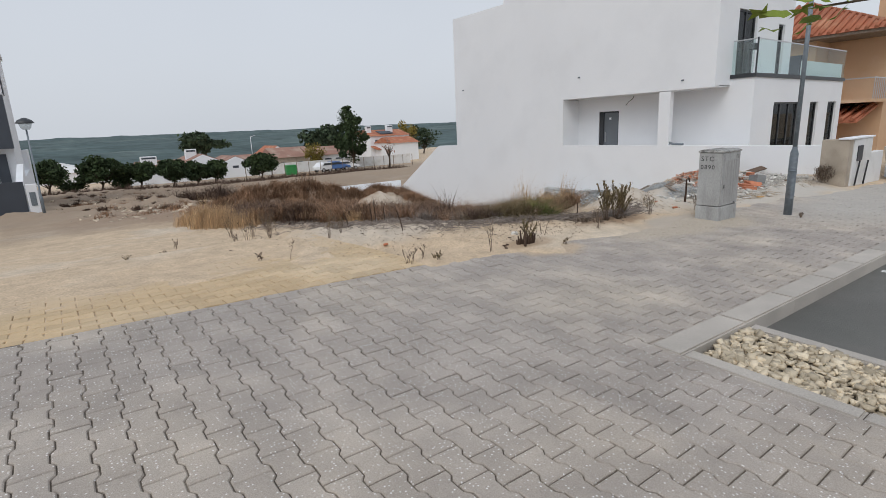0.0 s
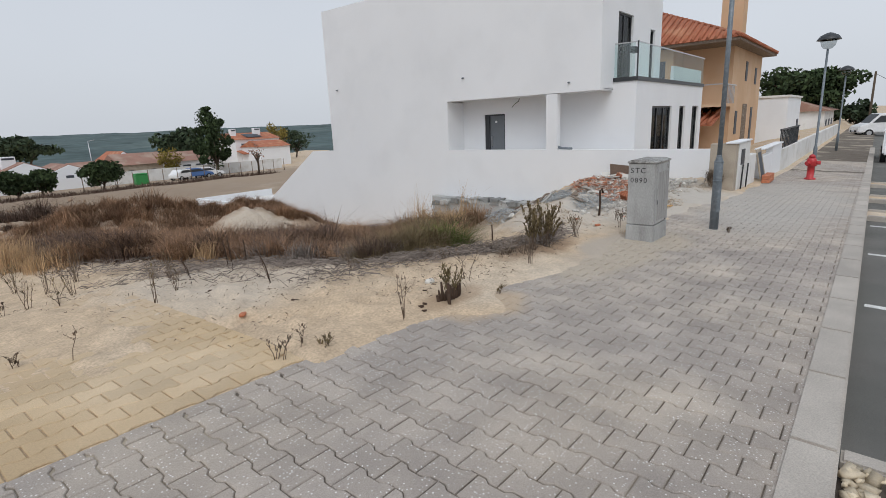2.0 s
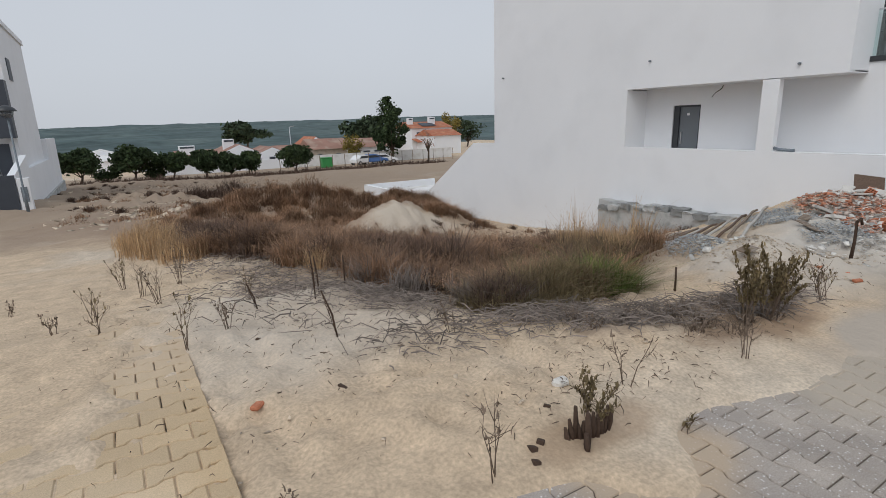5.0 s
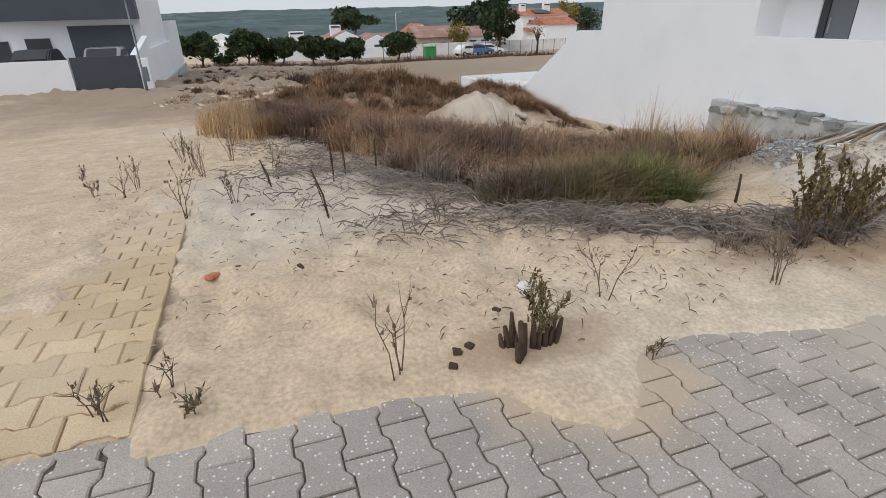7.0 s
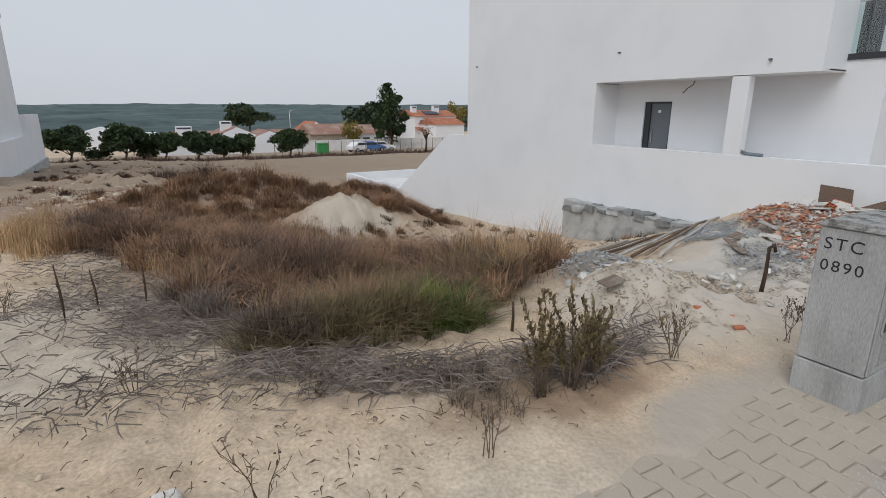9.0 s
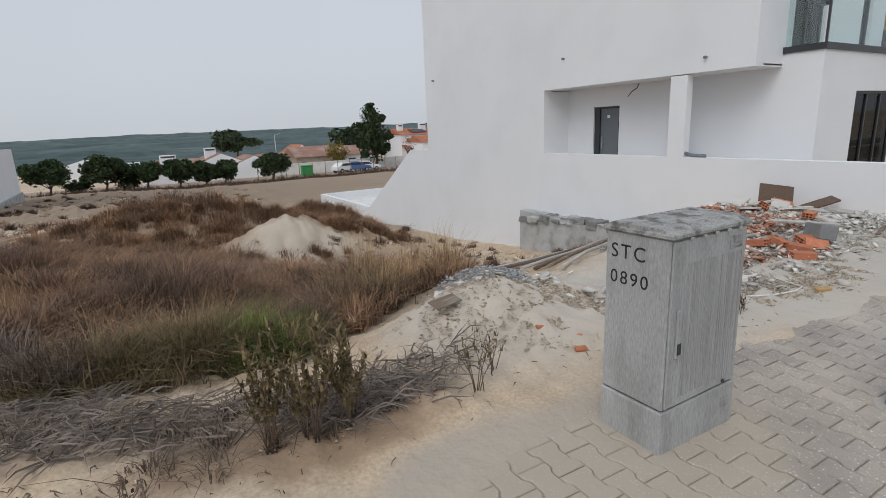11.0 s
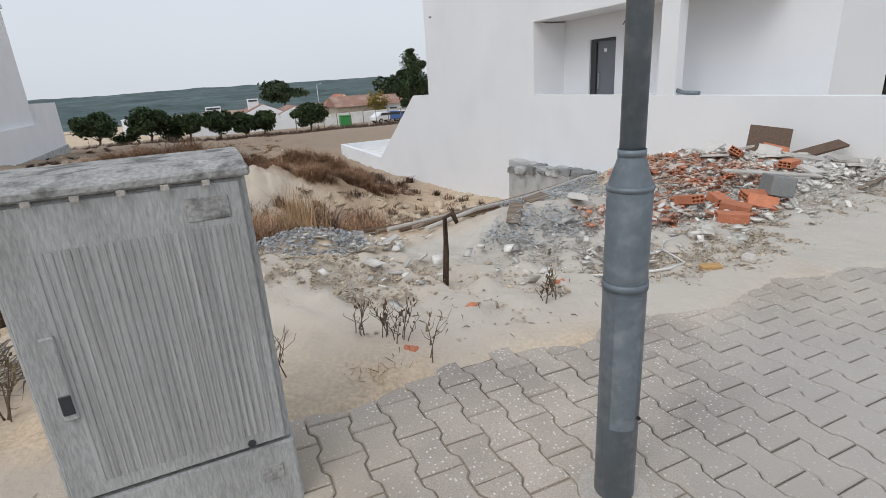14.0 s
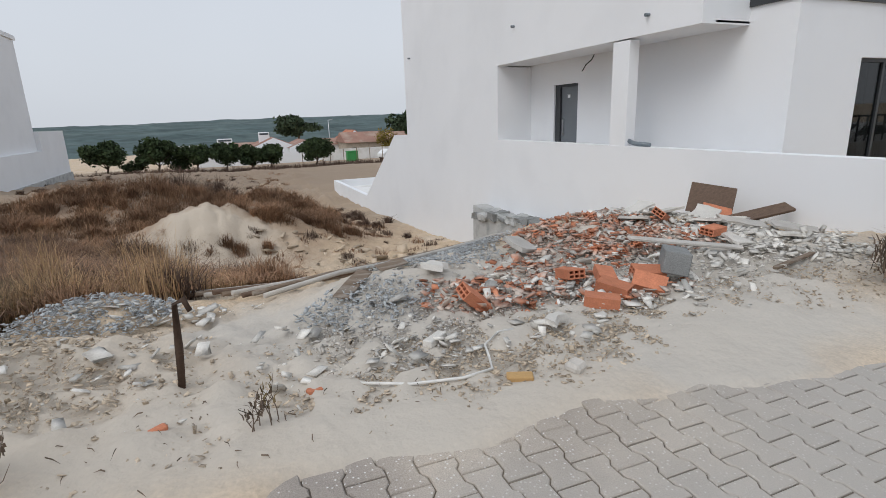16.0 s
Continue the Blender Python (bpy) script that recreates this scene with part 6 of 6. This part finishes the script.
# ---- rubble ----
ZONES = (("brick_rubble", "broken red clay brick fragments heaped by the white wall", M_brickchips, ((14.9, 7.6, 0.9, 0.5, 1.0), (15.2, 6.9, 0.8, 0.45, 0.8), (14.0, 6.7, 0.8, 0.5, 0.4), (15.8, 6.9, 1.0, 0.5, 0.25), (12.9, 6.1, 0.7, 0.35, 0.35), (14.1, 5.75, 0.6, 0.25, 0.12)), 1900, 0.01, 0.1, 0.06),
         ("concrete_rubble", "broken grey concrete and mortar pieces", M_greychips, ((13.6, 6.6, 1.4, 0.9, 0.8), (15.8, 7.0, 1.7, 1.0, 0.9), (12.1, 6.0, 0.8, 0.5, 0.5), (14.8, 5.8, 2.0, 0.6, 0.5), (16.7, 6.0, 1.0, 0.9, 0.5), (11.9, 5.6, 0.7, 0.4, 0.25), (9.7, 6.4, 0.9, 0.5, 0.1)), 4600, 0.004, 0.036, 0.02),
         ("mortar_rubble", "pale blue-grey mortar lumps", M_bluechips, ((13.0, 7.5, 0.7, 0.5, 1.0), (9.9, 7.2, 0.6, 0.35, 0.8), (13.6, 8.1, 0.5, 0.4, 0.7), (11.9, 6.3, 0.5, 0.4, 0.4)), 4200, 0.006, 0.04, 0.07),
         ("plaster_rubble", "white plaster and tile chips", M_palechips, ((16.4, 7.4, 1.3, 0.8, 1.2), (14.6, 6.3, 1.8, 0.9, 0.6), (16.8, 6.3, 0.9, 0.8, 0.8), (13.2, 5.7, 1.6, 0.7, 0.2), (10.9, 5.6, 1.2, 0.6, 0.06), (10.5, 7.1, 0.7, 0.2, 0.1), (9.1, 6.4, 0.4, 0.3, 0.03)), 1900, 0.008, 0.12, 0.06),
         ("stones", "small sandy stones on the ground", M_sandchips, ((11.5, 5.3, 2.6, 0.7, 0.8), (9.3, 5.8, 1.2, 0.6, 0.9), (9.9, 6.3, 0.9, 0.6, 0.5), (5.0, 5.5, 1.8, 0.8, 0.06), (14.5, 5.2, 2.2, 0.5, 0.8), (12.6, 5.2, 1.8, 0.5, 0.8), (6.8, 5.2, 1.5, 0.4, 0.08)), 5000, 0.004, 0.035, 0.0),
         ("sand_crusts", "broken crusts and clods of pale sand", M_sandchips, ((13.8, 14.6, 3.0, 3.4, 0.8), (7.0, 40, 8.5, 16, 2.6), (3.0, 26, 2.5, 5, 0.3)), 1500, 0.03, 0.4, 0.0))
for i, (nm, lb, mt, spots, n, s0, s1, zz) in enumerate(ZONES):
    xs, ys = zip(*[scatter(int(n * k), cx, cy, rx, ry) for cx, cy, rx, ry, k in spots])
    x, y = np.concatenate(xs), np.concatenate(ys)
    keep = (x < 17.95) & (y > 4.5)
    x, y = x[keep], y[keep]
    q = R.uniform(0, 1, len(x)) ** 4
    tagged(chips(nm, x, y, land(x, y) + R.uniform(0, 1, len(x)) * zz + 0.005, s0 + (s1 - s0) * q, mt, 40 + i, 0.28), lb, "rubble", kind="stuff")


def slab(name, label, category, x, y, z, size, rot, mat, bev=0.006):
    t = thing(name, label, category, x, y, z)
    bm = boxes((-size[0] / 2, size[0] / 2, -size[1] / 2, size[1] / 2, 0, size[2]))
    part("slab", bevelled(bm, bev), mat, t, m=pose(0, 0, 0, *rot))
    return t


def hollow_brick(x, y, rot, dz=0.0, size=(0.27, 0.16, 0.085), label="hollow red clay brick lying on the rubble"):
    t = thing("hollow_brick", label, "brick", x, y, ground(x, y) + dz, 0, "hollow bricks on the rubble")
    l, w, h = size
    bm = wall_cells("x", -l / 2, l / 2, -w / 2, w / 2, 0, h, [(-w / 2 + 0.012 + i * (w - 0.012) / 3, -w / 2 + (i + 1) * (w - 0.012) / 3, 0.012 + j * (h - 0.012) / 2, (j + 1) * (h - 0.012) / 2) for i in range(3) for j in range(2)])
    part("shell", bm, M_terra, t, m=pose(0, 0, 0.01, *rot))
    return t


for x, y, rot, dz in ((13.85, 5.75, (4, 8, -62), 0.03), (14.0, 6.05, (10, -6, 60), 0.03), (14.2, 5.72, (35, 10, -50), 0.03), (14.35, 5.9, (15, 5, -20), 0.04), (13.75, 6.2, (0, 12, 80), 0.05), (16.0, 6.6, (5, 0, 10), 0.08), (15.9, 7.3, (30, 20, 30), 0.06), (12.6, 5.9, (20, 40, 10), 0.05), (13.6, 5.6, (0, 3, -40), 0.0)):
    hollow_brick(x, y, rot, dz)
for x, y, sz, rot, mt in ((16.9, 7.5, (0.5, 0.3, 0.03), (12, -14, 20), M_palechips), (16.3, 7.6, (0.45, 0.32, 0.03), (-10, 12, 70), M_palechips), (17.0, 7.0, (0.55, 0.25, 0.04), (8, 10, -30), M_greychips), (16.5, 7.1, (0.4, 0.3, 0.03), (14, 6, 110), M_palechips), (15.9, 7.7, (0.5, 0.2, 0.03), (6, -12, 15), M_palechips), (17.4, 6.6, (0.5, 0.3, 0.03), (5, 9, -50), M_greychips), (16.9, 6.3, (0.4, 0.2, 0.03), (0, 8, 35), M_palechips), (15.5, 7.3, (0.35, 0.2, 0.03), (16, 0, 140), M_greychips), (16.1, 6.4, (0.35, 0.18, 0.03), (4, -9, 80), M_palechips), (13.9, 7.3, (0.34, 0.3, 0.05), (20, 14, 20), M_greychips), (17.3, 7.2, (0.45, 0.28, 0.03), (-8, 16, 10), M_palechips), (12.6, 6.6, (0.26, 0.16, 0.05), (10, 8, 60), M_palechips), (13.0, 5.35, (0.24, 0.07, 0.04), (0, 4, 30), M_palechips)):
    t = thing("plaster_slab", "broken pale plaster slab lying tilted on the rubble", "slab", x, y, ground(x, y) + 0.07)
    bm = boxes((-sz[0] / 2, sz[0] / 2, -sz[1] / 2, sz[1] / 2, 0, sz[2]))
    bmesh.ops.subdivide_edges(bm, edges=bm.edges[:], cuts=2, use_grid_fill=True)
    for v in bm.verts:
        v.co += Vector((noise.noise(v.co * 7 + Vector((x, y, 0))) * 0.07, noise.noise(v.co * 7 + Vector((y, x, 3))) * 0.06, 0))
    part("slab", bm, mt, t, m=pose(0, 0, 0, *rot))
cb = thing("concrete_block", "grey concrete building block tilted on the bricks", "concrete block", 14.6, 5.85, ground(14.6, 5.85) + 0.06)
part("block", bevelled(boxes((-0.22, 0.22, -0.11, 0.11, 0, 0.2)), 0.008), M_block, cb, m=pose(0, 0, 0.02, 8, 6, 48))
slab("board", "dark brown tile board leaning against the white wall", "board", 17.45, 7.85, ground(17.45, 7.85) + 0.3, (0.6, 0.46, 0.03), (60, 8, -50), M_brownwood)
slab("board", "long brown board lying across the rubble", "board", 17.3, 7.15, ground(17.3, 7.15) + 0.12, (1.3, 0.2, 0.04), (20, -8, -12), M_brownwood)
slab("plank", "long grey weathered plank on the rubble", "plank", 15.3, 6.35, ground(15.3, 6.35) + 0.12, (1.2, 0.1, 0.03), (5, 7, -22), M_greychips)
slab("plank", "thin weathered batten on the sand", "plank", 15.9, 5.6, ground(15.9, 5.6) + 0.04, (0.9, 0.05, 0.03), (0, 2, 14), M_wood)
slab("board", "red clay tile leaning on rubble", "tile", 17.3, 7.6, ground(17.3, 7.6) + 0.1, (0.4, 0.3, 0.03), (40, 15, -30), M_terra)
slab("brick_piece", "ochre broken brick lying on sand", "brick", 12.4, 4.86, ground(12.4, 4.86) - 0.012, (0.15, 0.07, 0.04), (3, 0, -25), M_yellowfoam)
slab("stone", "small grey broken stone on the pavement edge", "stone", 12.75, 4.82, ground(12.75, 4.82) - 0.005, (0.14, 0.1, 0.06), (10, 5, 30), M_greychips, 0.02)
slab("plaster_piece", "white strip of plaster on the sand", "plaster", 12.15, 5.53, ground(12.15, 5.53), (0.22, 0.07, 0.05), (0, 4, 40), M_palechips)
for x, y in ((9.1, 5.36), (9.35, 5.2), (9.2, 5.05), (11.3, 5.2), (10.0, 4.75), (10.55, 5.1), (3.4, 5.85)):
    slab("brick_piece", "small broken piece of red brick on sand", "brick", x, y, ground(x, y), (0.085, 0.055, 0.03), (R.uniform(-10, 10), R.uniform(-10, 10), R.uniform(0, 180)), M_terra, 0.008)
for x, y, sx in ((8.55, 5.85, 0.34), (11.8, 6.55, 0.4), (11.95, 6.75, 0.45), (12.3, 6.9, 0.4)):
    slab("sheet_piece", "dark broken sheet lying on the rubble edge", "scrap sheet", x, y, ground(x, y) + 0.05, (sx * 0.7, 0.14, 0.015), (8, -6, R.uniform(0, 70)), M_wood)
for x, y, sx in ((3.9, 5.75, 0.14), (3.7, 6.9, 0.18), (1.8, 7.3, 0.1)):
    slab("wood_scrap", "dark scrap of bark on the sand", "wood scrap", x, y, ground(x, y), (sx, 0.03, 0.02), (0, 0, R.uniform(0, 180)), M_stem)
slab("plaster_piece", "white broken lump half buried in sand", "plaster", 5.0, 5.05, ground(5.0, 5.05) - 0.02, (0.12, 0.07, 0.06), (0, 8, 10), M_palechips, 0.02)
for x, y in ((4.45, 4.68), (4.52, 4.7), (4.4, 4.6), (4.75, 4.9)):
    slab("clod", "dark clod beside the stumps", "clod", x, y, ground(x, y) - 0.005, (0.06, 0.04, 0.03), (10, 20, R.uniform(0, 90)), M_stem, 0.004)
for i in range(11):
    t = thing("roofing_strip", "long weathered corrugated roofing strip lying down the slope", "roofing sheet", 0, 0, 0, 0, "strips of roofing sheet")
    x0, y0, x1, y1 = 10.3 + i * 0.09, 8.9 - i * 0.16, 14.3 + 0.07 * i, 10.6 - i * 0.18
    p = [(x0 + (x1 - x0) * k / 5, y0 + (y1 - y0) * k / 5, 0) for k in range(6)]
    bm = tube(bmesh.new(), [(a, b, ground(a, b) + 0.08 + 0.02 * (i % 2)) for a, b, _ in p], [0.026] * 6, 7)
    part("strip", bm, (M_wood, M_greychips, M_brownwood)[i % 3], t)
cable = thing("loose_cable", "white loose plastic cable curled on the sand", "cable", 12.3, 5.05, ground(12.3, 5.05))
pts = [(-0.75, 0.12), (-0.5, -0.02), (-0.2, -0.08), (0.0, -0.05), (0.05, 0.08), (0.12, 0.28), (0.3, 0.42), (0.42, 0.42)]
part("cable", tube(bmesh.new(), [(a, b, ground(12.3 + a, 5.05 + b) - ground(12.3, 5.05) + 0.02) for a, b in pts], [0.009] * 8, 6), M_pvc, cable)

# ---- young plane tree in the gravel bed, whose leaves reach over the apron ----
pt = thing("young_tree", "young street tree with a few broad yellow-green leaves", "tree", 3.8, -0.9, float(street(3.8, -0.9)) - 0.1)
tk = tube(bmesh.new(), [(0, 0, 0), (0.02, 0.02, 1.6), (-0.02, 0.4, 2.15), (-0.1, 1.2, 2.36), (-0.45, 2.05, 2.32)], [0.05, 0.04, 0.022, 0.013, 0.005], 8)
part("trunk", tk, M_bark, pt)
lfv, lff = [], []
for k in range(26):
    u = R.uniform(0, 1)
    c = Vector((-0.1 - 0.55 * u + R.normal(0, 0.06), 1.2 + 0.95 * u + R.normal(0, 0.1), 2.34 - 0.03 * u + R.normal(0, 0.05)))
    a = R.uniform(0, math.tau)
    m_ = Matrix.Translation(c) @ Euler((R.uniform(-0.6, 0.6), R.uniform(-0.6, 0.6), a)).to_matrix().to_4x4()
    o = len(lfv)
    shape = ((0, 0), (0.035, 0.03), (0.02, 0.05), (0.06, 0.09), (0.025, 0.09), (0, 0.15), (-0.025, 0.09), (-0.06, 0.09), (-0.02, 0.05), (-0.035, 0.03))
    lfv += [tuple(m_ @ Vector((x, y, 0.01 * math.sin(x * 60)))) for x, y in shape]
    lff.append(tuple(range(o, o + 10)))
raw("leaves", lfv, lff, M_leaf, pt)

# ---- pavers, piece by piece ----
PW, PL, AMP, GAP = 0.1577, 0.236, 0.0115, 0.0036


def wave(y):
    return AMP * max(-1.0, min(1.0, 2.6 * math.cos(math.tau * y / PL)))


def paver_shape():
    """Outline of a waisted interlocking paver, wide at its ends, as rings of vertices and faces."""
    ys = [q * PL for q in (0, 0.187, 0.313, 0.687, 0.813, 1.0)]

    def ring(inset, z):
        right = [(PW / 2 + wave(y) - inset, min(max(y, inset), PL - inset), z) for y in ys]
        left = [(-PW / 2 - wave(y) + inset, min(max(y, inset), PL - inset), z) for y in reversed(ys)]
        return [(x, y - PL / 2, z) for x, y, z in right + left]
    v = ring(GAP + 0.006, 0.0) + ring(GAP, -0.006) + ring(GAP, -0.02)
    k = 12
    f = [tuple(range(k))] + [(a + i + k, a + (i + 1) % k + k, a + (i + 1) % k, a + i) for a in (0, k) for i in range(k)]
    return v, f


SHAPES = [paver_shape(), paver_shape()]


def pave_area(parent, cells, turned, mat, matfar, near_box, label):
    """cells: centres with a phase index. Pavers inside near_box become pieces, the rest one joined mesh."""
    meshes = []
    for k, (v, f) in enumerate(SHAPES):
        me = bpy.data.meshes.new("paver")
        me.from_pydata(v, [], f)
        me.materials.append(mat)
        meshes.append(me)
    tilt = Vector((0.0335, -0.0308, 1)).to_track_quat("Z", "Y")
    rest_v, rest_f, count = [], [], 0
    for x, y, k, q in cells:
        z = float(land(x, y)) + R.uniform(-0.0025, 0.0025)
        gx_, gy_ = float(land(x + 0.1, y) - land(x - 0.1, y)) / 0.2, float(land(x, y + 0.1) - land(x, y - 0.1)) / 0.2
        n_ = Vector((-gx_, -gy_, 1)).normalized()
        m = Matrix.Translation((x, y, z)) @ Vector((0, 0, 1)).rotation_difference(n_).to_matrix().to_4x4() @ pose(0, 0, 0, R.normal(0, 0.35), R.normal(0, 0.35), 90 if turned else 0) @ Matrix.Diagonal((1, q, 1, 1))
        if near_box[0] < x < near_box[1] and near_box[2] < y < near_box[3] and count < 300:
            ob = new("paver", meshes[k])
            ob.parent = parent
            ob.matrix_basis = m
            count += 1
        else:
            o = len(rest_v)
            v, f = SHAPES[k]
            rest_v += [tuple(m @ Vector(p)) for p in v]
            rest_f += [tuple(i + o for i in g_) for g_ in f]
    ob = raw("pavers", rest_v, rest_f, matfar, parent)
    tagged(ob, label, kind="stuff")


grey_cells = []
for i in range(-38, 186):
    x = 1.593 + i * PW
    k = i % 2
    for j in range(-24, 20):
        y = 1.3245 + (PL / 2 if not k else 0) + j * PL
        if y < -3.2 or y > 4.62 or (x > 3.2 and y < 1.79) or (x > 18 and y > 4.4):
            continue
        grey_cells.append((x, y, k, 1.0))
    if x < 3.3 and k:
        grey_cells.append((x, 4.5105 + PL / 4, 0, 0.5))
pave_area(pave, grey_cells, False, M_paver, M_paver_far, (2.4, 8.3, 2.95, 4.6), "grey wavy pavers")
yellow = part("driveway", boxes((-9, 3.16, 4.66, 4.68, -0.4, 0.0)), M_joint)
tagged(yellow, "sandy yellow wavy pavers of a side street, half buried by sand", "driveway", kind="structure")
yellow_cells = []
for j in range(0, 32):
    y = 4.722 + j * PW
    for i in range(-30, 13):
        x = 3.05 - (12 - i) * PL + (PL / 2 if j % 2 else 0)
        if x < -4.5:
            continue
        if x + PL / 2 > 3.2:
            if x - PL / 2 < 3.1:
                yellow_cells.append((x - PL / 4, y, j % 2, 0.5))
            continue
        yellow_cells.append((x, y, j % 2, 1.0))
pave_area(yellow, yellow_cells, True, M_yellow, M_yellow_far, (1.3, 3.3, 4.6, 7.2), "yellow wavy pavers")
